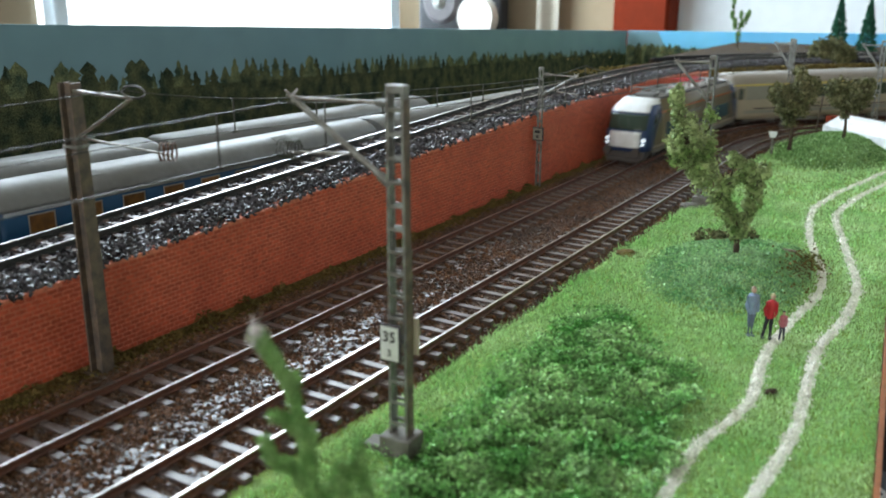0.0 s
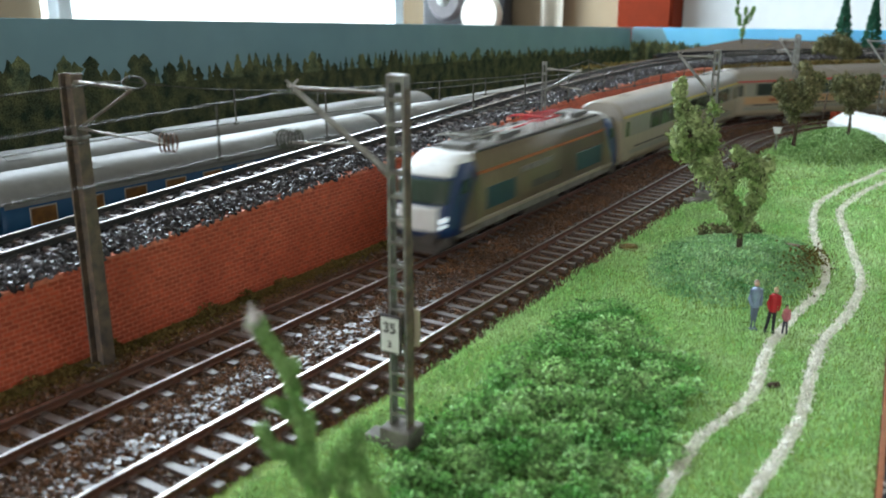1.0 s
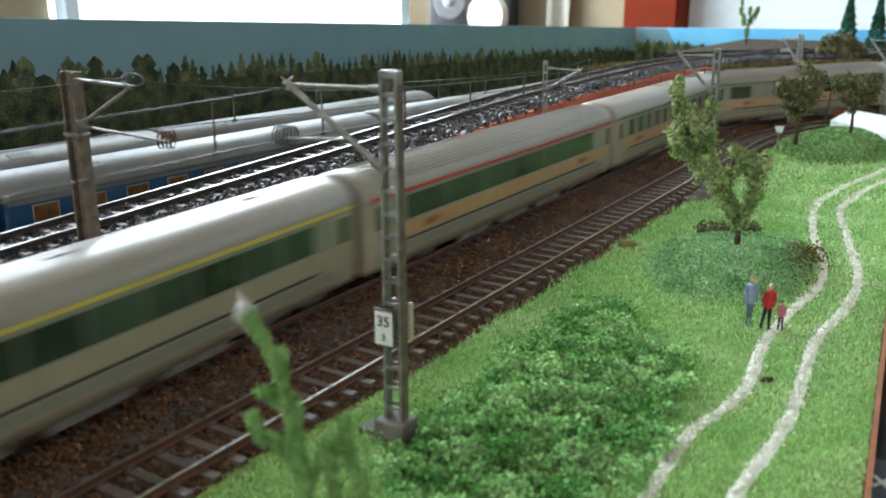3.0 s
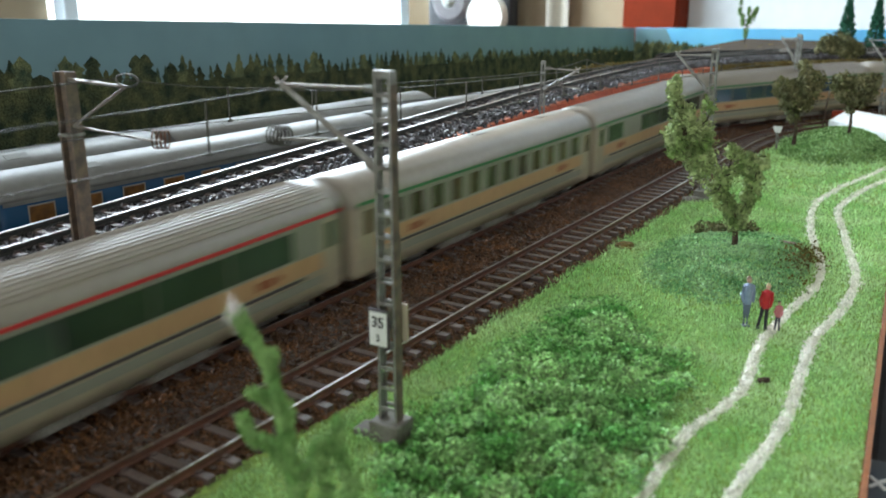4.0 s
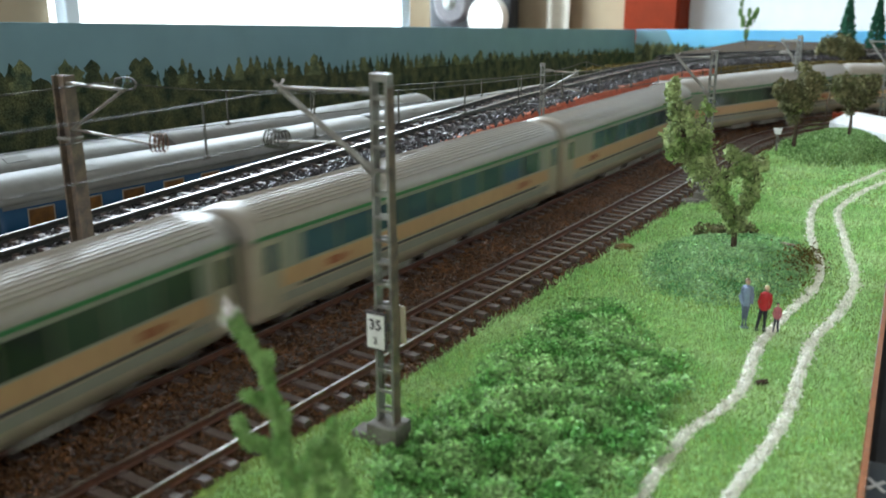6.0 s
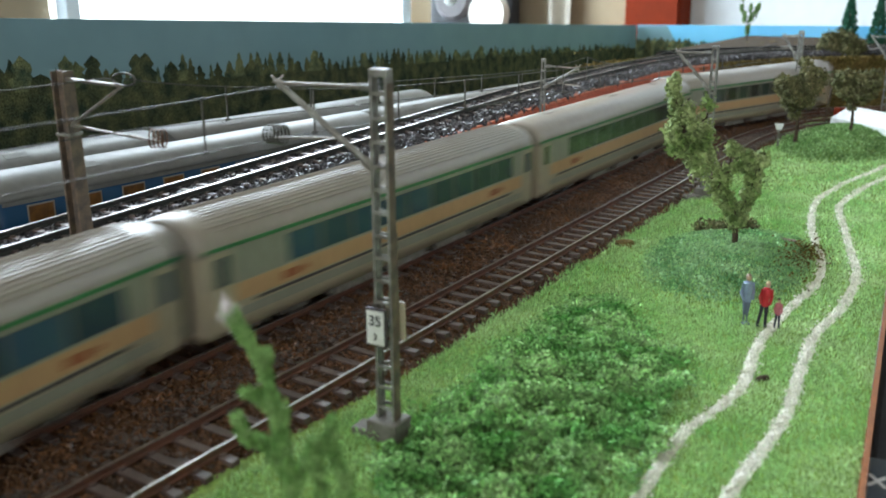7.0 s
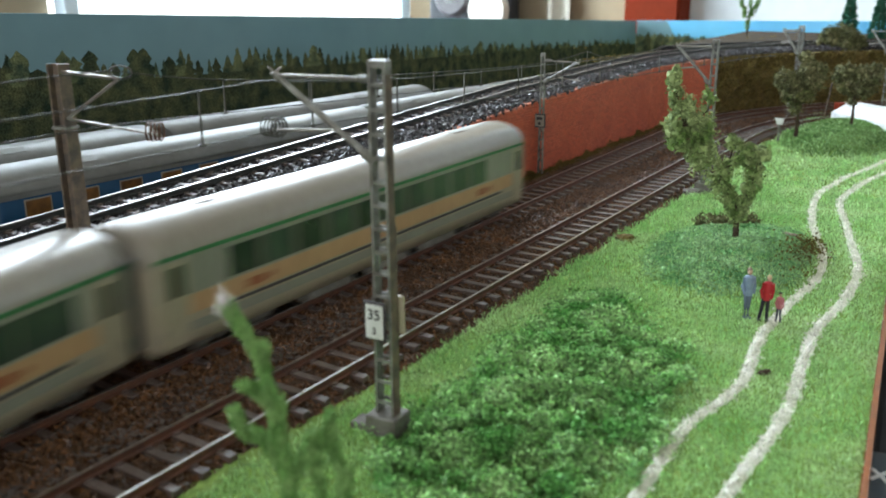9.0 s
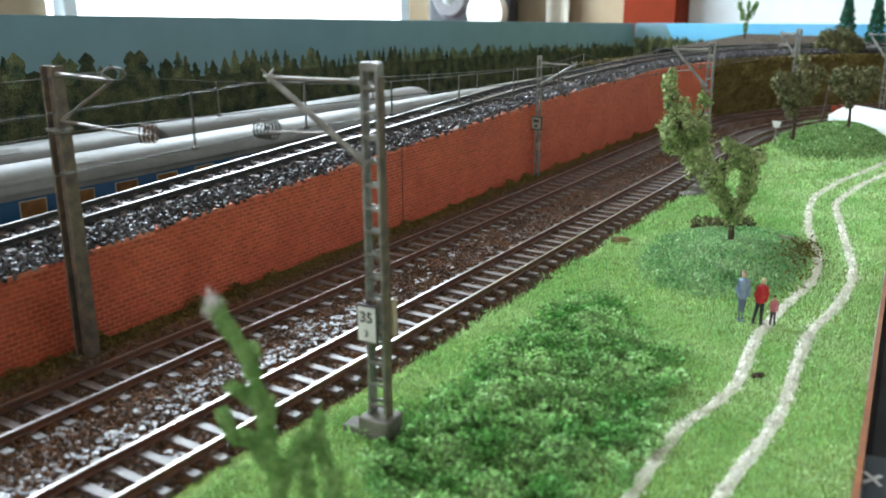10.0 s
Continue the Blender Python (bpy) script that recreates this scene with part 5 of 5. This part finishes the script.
def coach(m, label, length, stripe, ribbed, windows, glass, panel, group, lower=PALE):
    """A passenger coach. windows: (from, to) along the side, as shares of the length counted from the front."""
    top = thing("passenger_coach", m, label, "passenger coach", group)
    h = length / 2 - 3.5
    st = [(-h, 0.93, 1.4), (-h + 1.2, 0.98, 0.5), (-h + 3, 1, 0), (h - 3, 1, 0), (h - 1.2, 0.98, 0.5), (h, 0.93, 1.4)]
    part("body", shell(bmesh.new(), BODY_SEC, [(y, k, 0) for y, k, d in st]), CREAM, top, "cream painted body")
    roof = part("roof", shell(bmesh.new(), ROOF_SEC, st), ROOF, top, "silver-grey curved roof")
    if ribbed:
        crown = [(a, b) for a, b in ROOF_SEC if abs(a) < 14.5]
        crown += [((a + c) / 2, (b + d) / 2 + 0.12) for (a, b), (c, d) in zip(crown, crown[1:])]
        for x, z in crown:
            part("roof_rib", rod(bmesh.new(), (x, -h + 8, z), (x, h - 8, z), 0.3, 0.3, 6), ROOF, roof)
    else:
        for y in (-h * 0.7, 0.05 * h, h * 0.66):
            part("vent", boxed(-2.4, 2.4, y - 4, y + 4, 47.0, 48.1, 0.4), ROOF, roof)
    for s in (-1, 1):
        def band(name, mat, z0, z1, y0=-h + 1.5, y1=h - 1.5, out=0.14, lab=""):
            a, b = s * 15.9, s * (16.05 + out)
            return part(name, boxed(min(a, b), max(a, b), y0, y1, z0, z1), mat, top, lab)
        band("stripe", stripe, 36.4, 37.7, lab="coloured stripe under the roof")
        band("window_band", lower, 23.6, 36.2, out=0.10)
        if len(windows) != 12:
            band("window_strip", MULLION, 24.3, 34.9, -h + 2 * h * windows[-7 if len(windows) == 8 else 0][0], -h + 2 * h * windows[-1][1], 0.18, "dark strip between the windows")
        if panel:
            lp = band("lower_panel", BEIGE, 16.8, 23.2, -h + 8, h - 14, 0.10, "beige lower panel")
            for f in (0.16, 0.80):
                y0, a, b = -h + 2 * h * f, s * 16.1, s * 16.24
                part("marking", boxed(min(a, b), max(a, b), y0, y0 + 9, 18.2, 21.4, 0.05), MARK, lp, "rust-red marking")
                part("marking", boxed(min(a, b), max(a, b), y0 + 10.5, y0 + 13, 18.8, 20.8, 0.05), MARK, lp, "rust-red marking")
        else:
            band("lower_panel", CREAM, 16.8, 23.2, -h + 8, h - 8, 0.10)
        band("lining", LINE, 15.0, 16.1, -h + 24, h - 26)
        band("skirt", lower, 11.0, 14.2, out=0.05)
        for f0, f1 in windows:
            y0, y1 = -h + 2 * h * f0, -h + 2 * h * f1
            w = band("window", glass, 24.5, 34.7, y0, y1, 0.24)
        for f in (0.012, 0.945):
            y0 = -h + 2 * h * f
            d = band("door", CREAM, 8.0, 35.8, y0, y0 + 10.5, 0.20, "cream entrance door")
            a, b = s * 16.1, s * 16.42
            part("door_window", boxed(min(a, b), max(a, b), y0 + 3.0, y0 + 8.4, 24.0, 34.0), glass, d)
        for y in (-h * 0.30, h * 0.02, h * 0.34):
            part("underfloor_box", boxed(min(s * 6, s * 14), max(s * 6, s * 14), y - 14, y + 14, 2.2, 7.4, 0.5), UNDER, top)
    for y, s in ((-h, -1), (h, 1)):
        g = part("gangway", boxed(-8.6, 8.6, min(y, y + s * 3.4), max(y, y + s * 3.4), 7.5, 37.5, 0.8), GANGWAY, top, "blue-black rubber gangway")
        part("gangway_door", boxed(-4.6, 4.6, min(y + s * 3.4, y + s * 3.6), max(y + s * 3.4, y + s * 3.6), 9, 32, 0.1), COACH_GREY, g, "pale gangway door")
        part("coupling", boxed(-1.6, 1.6, min(y - s, y + s * 5), max(y - s, y + s * 5), 4.2, 6.2, 0.4), STEEL, top, "grey coupling")
    for y in (-h + 36, h - 36):
        bogie(top, y)
    return top


def pack(a, b, n, gap=0.012):
    """n windows between two shares of the length."""
    w = (b - a) / n
    return [(a + i * w + gap / 2, a + (i + 1) * w - gap / 2) for i in range(n)]


NOSE = 108.5


def nose_y(z):
    """How far the cab's front reaches at a height: upright bumper, raked windscreen, rounded brow."""
    return NOSE - (0.0 if z < 21 else (z - 21) * 0.42) - max(0.0, z - 35) ** 1.75 * 0.22


def nose(s, lo, hi, inset=0.0, share=1.0, back=79.8, n=9):
    """A slice of the rounded cab between two heights; share narrows it to a panel on the front."""
    bm = bmesh.new()
    rings = []
    for z in np.linspace(lo, hi, n):
        w = (16.9 if z < 34 else 16.9 - (z - 34) ** 1.5 * 0.11) + inset
        y = nose_y(z) + inset
        outline = [(1.0, 10.5), (0.97, 6.4), (0.86, 3.3), (0.68, 1.5), (0.4, 0.4), (0.0, 0.0)]
        pts = [(w * a, y - d) for a, d in outline if a <= share + 0.001]
        rear = back if share == 1.0 else pts[0][1] - 1.2
        pts = [(pts[0][0], rear)] + pts
        pts = pts + [(-a, c) for a, c in reversed(pts[:-1])]
        rings.append([bm.verts.new((a, s * c, z)) for a, c in pts])
    k = len(rings[0])
    for a, b in zip(rings, rings[1:]):
        for i in range(k):
            bm.faces.new((a[i], a[(i + 1) % k], b[(i + 1) % k], b[i])).smooth = True
    bm.faces.new(rings[0])
    bm.faces.new(rings[-1])
    return bm


def locomotive():
    top = thing("electric_locomotive", Matrix(), "champagne electric locomotive with blue and white cabs and a red pantograph", "locomotive", "express train")
    sec = [(15.0, 7.5), (16.6, 11), (16.8, 20), (16.5, 35.2), (15.2, 41.0), (13.2, 43.6), (11.0, 44.3), (-11.0, 44.3), (-13.2, 43.6), (-15.2, 41.0), (-16.5, 35.2), (-16.8, 20), (-16.6, 11), (-15.0, 7.5)]
    part("body", shell(bmesh.new(), sec, [(-80, 1, 0), (80, 1, 0)]), LOCO, top, "champagne painted body")
    for s in (-1, 1):
        cab = part("cab", nose(s, 9, 41.2), BLUE, top, "dark blue cab")
        part("cab_roof", nose(s, 41.2, 44.6, 0.05), WHITE, cab, "white rounded cab roof")
        part("brow", nose(s, 36.2, 41.6, 0.25, 0.86), WHITE, cab, "white brow over the windscreen")
        part("front_panel", nose(s, 11.5, 23.0, 0.25, 0.68), WHITE, cab, "white front panel")
        part("windscreen", nose(s, 24.2, 35.0, 0.3, 0.86), DARK_GLASS, cab, "dark windscreen")
        part("wiper", rod(rod(bmesh.new(), (-3, s * (nose_y(24.6) + 0.5), 24.6), (-7, s * (nose_y(32) + 0.4), 32), 0.2), (4, s * (nose_y(24.6) + 0.5), 24.6), (0, s * (nose_y(32) + 0.5), 32), 0.2), LINE, cab)
        for sx in (-1, 1):
            # the champagne side runs forward below the blue, with a raked edge
            bm = bmesh.new()
            a, b = sx * 16.85, sx * 17.15
            rake = [(78, 9), (94, 9), (92, 16), (79.6, 35.0), (78, 35.0)]
            prism(bm, [(s * y, z) for y, z in rake], "x", min(a, b), max(a, b))
            part("cab_side", bm, LOCO, cab, "champagne cab side with a raked edge")
            bm = bmesh.new()
            prism(bm, [(s * y, z) for y, z in ((89.5, 28), (95, 28), (92.3, 34.3), (87.0, 34.3))], "x", min(a, b), max(a, b) + 0.1)
            part("cab_window", bm, DARK_GLASS, cab, "dark cab side window")
            x = sx * 13.6
            for z, r in ((17.2, 1.5), (14.2, 1.2)):
                part("headlight", rod(bmesh.new(), (x, s * (NOSE - 5.5), z), (x, s * (NOSE - 2.2), z), r, r * 0.9, 16), HEADLAMP if s < 0 else STEEL, top, "round headlight")
            x = sx * 10.8
            bf = part("buffer", rod(bmesh.new(), (x, s * (NOSE - 4), 9.6), (x, s * (NOSE + 3), 9.6), 1.3, 1.3, 12), BOGIE, top)
            part("buffer_head", rod(bmesh.new(), (x, s * (NOSE + 3), 9.6), (x, s * (NOSE + 4), 9.6), 3.0, 2.8, 16), BOGIE, bf)
        part("bumper", boxed(-15.0, 15.0, min(s * (NOSE - 12), s * (NOSE - 1.5)), max(s * (NOSE - 12), s * (NOSE - 1.5)), 3.0, 9.0, 1.2), BOGIE, top, "dark front bumper")
        part("rail_guard", boxed(-13.0, 13.0, min(s * (NOSE - 4), s * (NOSE + 0.5)), max(s * (NOSE - 4), s * (NOSE + 0.5)), 0.9, 4.5, 0.8), BOGIE, top, "dark rail guard")
    for sx in (-1, 1):
        a, b = sx * 16.2, sx * 16.95
        part("orange_stripe", boxed(min(a, b), max(a, b), -80, 80, 34.2, 35.6), ORANGE, top, "thin orange stripe")
        for y0, y1 in ((-70, -40), (38, 76)):
            part("side_panel", boxed(min(a, b), max(a, b), y0, y1, 15.5, 26.5, 0.15), TEAL, top, "dark teal side panel")
        a, b = sx * 16.2, sx * 16.9
        part("side_vent", boxed(min(a, b), max(a, b), -34, 6, 27.5, 30.5, 0.1), UNDER, top, "long grey air vent")
        part("marking", boxed(min(a, b), max(a, b), -20, 16, 17.0, 21.0, 0.1), MULLION, top, "faint dark side marking")
        part("side_sill", boxed(min(sx * 15, sx * 17.2), max(sx * 15, sx * 17.2), -94, 94, 10.2, 12.2, 0.3), CREAM, top, "pale side sill")
        part("side_skirt", boxed(min(sx * 14, sx * 16.2), max(sx * 14, sx * 16.2), -94, 94, 6.4, 10.2, 0.3), UNDER, top, "grey side skirt")
        part("underfloor_box", boxed(min(sx * 7, sx * 14), max(sx * 7, sx * 14), -22, 22, 1.6, 7.0, 0.6), BOGIE, top)
        part("roof_edge_rail", boxed(sx * 12.6 - 0.6, sx * 12.6 + 0.6, -76, 76, 43.7, 45.2, 0.3), LINE, top, "dark rail along the roof edge")
    part("roof_deck", boxed(-10.4, 10.4, -78, 78, 44.0, 44.8, 0.2), UNDER, top, "dark grey roof deck")
    for y, l, z, w in ((-70, 12, 2.2, 7.5), (-34, 14, 3.0, 8.5), (-18, 10, 2.0, 6), (58, 12, 2.6, 8), (72, 8, 1.8, 7)):
        part("roof_box", boxed(-w, w, y - l / 2, y + l / 2, 44.7, 45.0 + z, 0.5), COACH_GREY, top, "grey roof equipment")
    for y, mat, look_of in ((-54, STEEL, "grey folded pantograph"), (22, RED, "red folded pantograph")):
        bm = bmesh.new()
        for x in (-6, 6):
            rod(bm, (x, y - 13, 48.2), (x, y + 13, 48.2), 0.6)
        for yy in (-13, 0, 13):
            rod(bm, (-6, y + yy, 48.2), (6, y + yy, 48.2), 0.5)
        p = part("pantograph", bm, mat, top, look_of)
        bm = bmesh.new()
        for x in (-4.5, 4.5):
            rod(bm, (x, y - 12, 49.0), (x * 0.3, y + 22, 50.2), 0.55)
            rod(bm, (x * 0.4, y + 22, 50.2), (x, y - 16, 50.8), 0.5)
        part("pantograph_arm", bm, mat, p)
        bm = bmesh.new()
        for yy in (-18, -14.5):
            tube(bm, [(-11, y + yy, 50.0), (-8.5, y + yy, 51.0), (8.5, y + yy, 51.0), (11, y + yy, 50.0)], 0.5, 6)
        part("contact_strip", bm, mat, p)
        for x in (-6, 6):
            for yy in (-11, 11):
                part("insulator", rod(bmesh.new(), (x, y + yy, 44.5), (x, y + yy, 48.2), 1.4, 1.0, 10), WHITE, top, "pale insulator")
    part("roof_cable", tube(bmesh.new(), [(3, -40, 48.0), (3, -24, 47.4), (2, -2, 47.4), (2, 10, 48.4)], 0.5), RED, top, "red roof cable")
    for x, y in ((-5, -42), (5, -26), (-5, -8), (6, -4), (-4, 46), (5, 50)):
        part("roof_insulator", rod(bmesh.new(), (x, y, 44.6), (x, y, 48.6), 1.3, 0.9, 10), WHITE, top, "pale ribbed roof insulator")
    for y in (-58, 58):
        bogie(top, y, BOGIE)
    return top


SPANS = (270.0, 265.0, 241.0, 237.0, 253.0, 243.0, 272.0, 252.0)
LOCO_SPAN = 224.0
TRAIN = []


def express_train():
    TRAIN.append((locomotive(), -LOCO_SPAN / 2, LOCO_SPAN))
    g = "express train"
    kinds = [
        ("cream coach with a yellow stripe and smooth silver roof", YELLOW, False, pack(0.19, 0.90, 9, 0.010), DARK_GLASS, False),
        ("cream restaurant coach with a red stripe and ribbed roof", RED, True, pack(0.10, 0.88, 6, 0.004), DARK_GLASS, True),
        ("cream coach with a green stripe and many narrow windows", GREEN, False, pack(0.08, 0.93, 12, 0.030), BROWN_GLASS, True),
        ("cream coach with green stripe, ribbed roof and wide windows", GREEN, True, pack(0.08, 0.20, 1) + pack(0.34, 0.92, 7, 0.006), DARK_GLASS, True),
        ("cream coach with green stripe, ribbed roof and blue windows", GREEN, True, pack(0.10, 0.90, 9, 0.008), BLUE_GLASS, True),
        ("cream coach with green stripe, ribbed roof and blue windows", GREEN, True, pack(0.17, 0.90, 9, 0.008), BLUE_GLASS, True),
        ("cream coach with a green stripe and smooth silver roof", GREEN, False, pack(0.14, 0.92, 10, 0.004), DARK_GLASS, True),
        ("last cream coach of the train with a green stripe", GREEN, False, pack(0.12, 0.84, 10, 0.016), DARK_GLASS, True),
    ]
    start = 0.0
    for k, (label, stripe, rib, win, glass, panel) in enumerate(kinds):
        span = SPANS[k]
        TRAIN.append((coach(Matrix(), label, span, stripe, rib, win, glass, panel, g), start + span / 2, span))
        start += span


express_train()


def yard_z(y):
    """The yard slopes gently down behind the ramp."""
    return 3.2 - 0.014 * (y - 200)


PARKED_ARCH = [(16.0, 32.4), (15.8, 34.2), (14.9, 36.4), (13.2, 38.5), (10.6, 40.4), (7.4, 41.7), (3.8, 42.4), (0, 42.6)]
PARKED_ROOF = PARKED_ARCH + [(-x, z) for x, z in reversed(PARKED_ARCH[:-1])]
PARKED_BODY = [(15.2, 6.0), (15.9, 10.5), (16.1, 22.0), (16.0, 32.38), (-16.0, 32.38), (-16.1, 22.0), (-15.9, 10.5), (-15.2, 6.0)]


def parked_coach(x, y, label, body):
    """A standing coach behind the ramp, blue below and grey above."""
    top = thing("parked_coach", at(x, y, yard_z(y) + 2.6, -math.degrees(0.014)), label, "passenger coach", "parked train")
    h = 128
    st = [(-h, 0.93, 1.4), (-h + 3, 1, 0), (h - 3, 1, 0), (h, 0.93, 1.4)]
    part("body", shell(bmesh.new(), PARKED_BODY, [(a, k, 0) for a, k, d in st]), body, top)
    roof = part("roof", shell(bmesh.new(), PARKED_ROOF, st), COACH_GREY, top, "grey rounded roof")
    for yy in (-82, 44):
        part("roof_hatch", boxed(-2.2, 2.2, -6, 6, -0.5, 0.22, 0.15, Matrix.Translation((9.0, yy, 41.1)) @ Matrix.Rotation(radians(26), 4, "Y")), COACH_GREY, roof, "low roof hatch")
    a, b = 15.9, 16.2
    part("upper_band", boxed(a, b, -h + 1, h - 1, 31.0, 32.6), COACH_GREY, top, "grey upper band")
    for i in range(10):
        y0 = -h + 12 + i * 23.5
        w = part("window", boxed(16.0, 16.35, y0, y0 + 11.5, 22.4, 29.6, 0.1), AMBER, top, "amber-tinted window")
        bm = boxed(16.0, 16.42, y0 - 0.5, y0 + 12.0, 29.5, 30.1)
        box(bm, 16.0, 16.42, y0 - 0.5, y0 + 12.0, 21.9, 22.5)
        box(bm, 16.0, 16.42, y0 - 0.5, y0 + 0.1, 22.4, 29.6)
        box(bm, 16.0, 16.42, y0 + 11.4, y0 + 12.0, 22.4, 29.6)
        part("window_frame", bm, ROOF, w, "pale window frame")
    for s in (-1, 1):
        part("gangway", boxed(-8.5, 8.5, min(s * h, s * (h + 3)), max(s * h, s * (h + 3)), 8, 35, 0.6), GANGWAY, top)
    for yy in (-92, 92):
        bogie(top, yy, BOGIE)
    return top


for y in (-203, 60, 323, 586):
    parked_coach(-350, y, "blue and grey parked coach with amber windows", COACH_BLUE)
for y in (-70, 193, 456):
    parked_coach(-397, y, "grey-roofed parked coach behind the blue one", COACH_GREY)
for x in (-350, -397):
    railway_track("hidden yard track under the parked coaches", 0, -330, 850, (0, 0), lambda s, off=0.0, xx=x: (xx + off, s, 0.0), yard_z, "yard tracks")
tagged(part("yard_bed", prism(bmesh.new(), [(-500, yard_z(-500) - 1.9), (900, yard_z(900) - 1.9), (900, -9.5), (-500, -9.5)], "x", -440, -322), GREY_BED, None, "grey bed under the parked train", "structure"), category="track bed")


# ---- bricks of the retaining wall ----
def lay_bricks():
    bw, bh, joint = 3.9, 1.72, 0.3
    me = bpy.data.meshes.new("brick")
    x, y, z = 0.3, (bw - joint) / 2, (bh - joint) / 2
    vs = [(-x, -y, -z), (-x, y, -z), (-x, y, z), (-x, -y, z), (0, -y + 0.03, -z + 0.03), (0, y - 0.03, -z + 0.03), (0, y - 0.03, z - 0.03), (0, -y + 0.03, z - 0.03)]
    fs = [(4, 5, 6, 7), (0, 1, 5, 4), (1, 2, 6, 5), (2, 3, 7, 6), (3, 0, 4, 7)]
    me.from_pydata([tuple(c * 0.001 for c in v) for v in vs], [], fs)
    me.materials.append(BRICK)
    rng = np.random.default_rng(2)
    vv, ff, n, made = [], [], 0, 0
    base_v, base_f = np.array(vs), np.array(fs)
    row = 0
    z0 = -2.5
    while z0 < 52:
        yy = 40 + (bw / 2 if row % 2 else 0)
        while yy < 721:
            if z0 + bh < wall_top(yy) - 0.1:
                out = WALL_X + rng.uniform(0.015, 0.04)
                if 172 < yy < 205 and 2 < z0 < 27 and made < 300:
                    linked("brick", me, BRICK, wall, m=at(out, yy, z0 + bh / 2))
                    made += 1
                else:
                    vv.append(base_v + [out, yy, z0 + bh / 2])
                    ff.append(base_f + n * 8)
                    n += 1
            yy += bw
        z0 += bh
        row += 1
    soup("brickwork", np.concatenate(vv), np.concatenate(ff), BRICK, wall, kind="stuff")
    # bricks of the curved wing
    vv, ff, n, row, z0 = [], [], 0, 0, -2.5
    step = math.degrees(3.9 / 378)
    while z0 < wall_top(760) - bh:
        a = 0.7 + (step / 2 if row % 2 else 0)
        while a < 17.8:
            c, s = math.cos(radians(a)), math.sin(radians(a))
            p = base_v @ np.array([[c, -s, 0], [s, c, 0], [0, 0, 1]])
            vv.append(p + [120 - 377.97 * c, 720 + 377.97 * s, z0 + bh / 2])
            ff.append(base_f + n * 8)
            n += 1
            a += step
        z0 += bh
        row += 1
    soup("brickwork", np.concatenate(vv), np.concatenate(ff), BRICK, wall_2, kind="stuff")
    joint_line = thing("wall_joint", at(WALL_X + 0.5, 372, 0), "dark joint strip between two wall panels", "joint")
    part("strip", boxed(-0.4, -0.2, -0.22, 0.22, -2, wall_top(372) - 0.2), LINE, joint_line)


lay_bricks()


# ---- motion ----
# place of the joint between the locomotive and the first coach along the line, at the seconds given
PROGRESS = [(-0.5, 968.0), (0.0, 829.0), (1.7, 355.7), (2.1, 241.0), (2.7, 82.0), (4.0, -270.0), (5.0, -530.0), (7.0, -1081.0), (8.0, -1350.0), (8.6, -1510.0), (9.2, -1672.0), (10.0, -1935.0), (10.5, -2090.0)]


def progress(t):
    """A smooth run through PROGRESS."""
    for i in range(1, len(PROGRESS) - 2):
        (ta, a), (tb, b), (tc, c), (td, d) = PROGRESS[i - 1:i + 3]
        if tb <= t <= tc:
            f, w = (t - tb) / (tc - tb), tc - tb
            mb, mc = (c - a) / (tc - ta) * w, (d - b) / (td - tb) * w
            return (2 * f ** 3 - 3 * f ** 2 + 1) * b + (f ** 3 - 2 * f ** 2 + f) * mb + (-2 * f ** 3 + 3 * f ** 2) * c + (f ** 3 - f ** 2) * mc


def motions():
    for ob, rest, span in TRAIN:
        rows = []
        for i in range(51):
            t = i * 0.2
            s = progress(t) + rest
            a, b = on_track(s - span * 0.36), on_track(s + span * 0.36)
            rz = -math.degrees(math.atan2(b[0] - a[0], b[1] - a[1]))
            rows.append((t, at((a[0] + b[0]) / 2, (a[1] + b[1]) / 2, 2.55, 0, 0, rz)))
        walk(ob, rows)


motions()
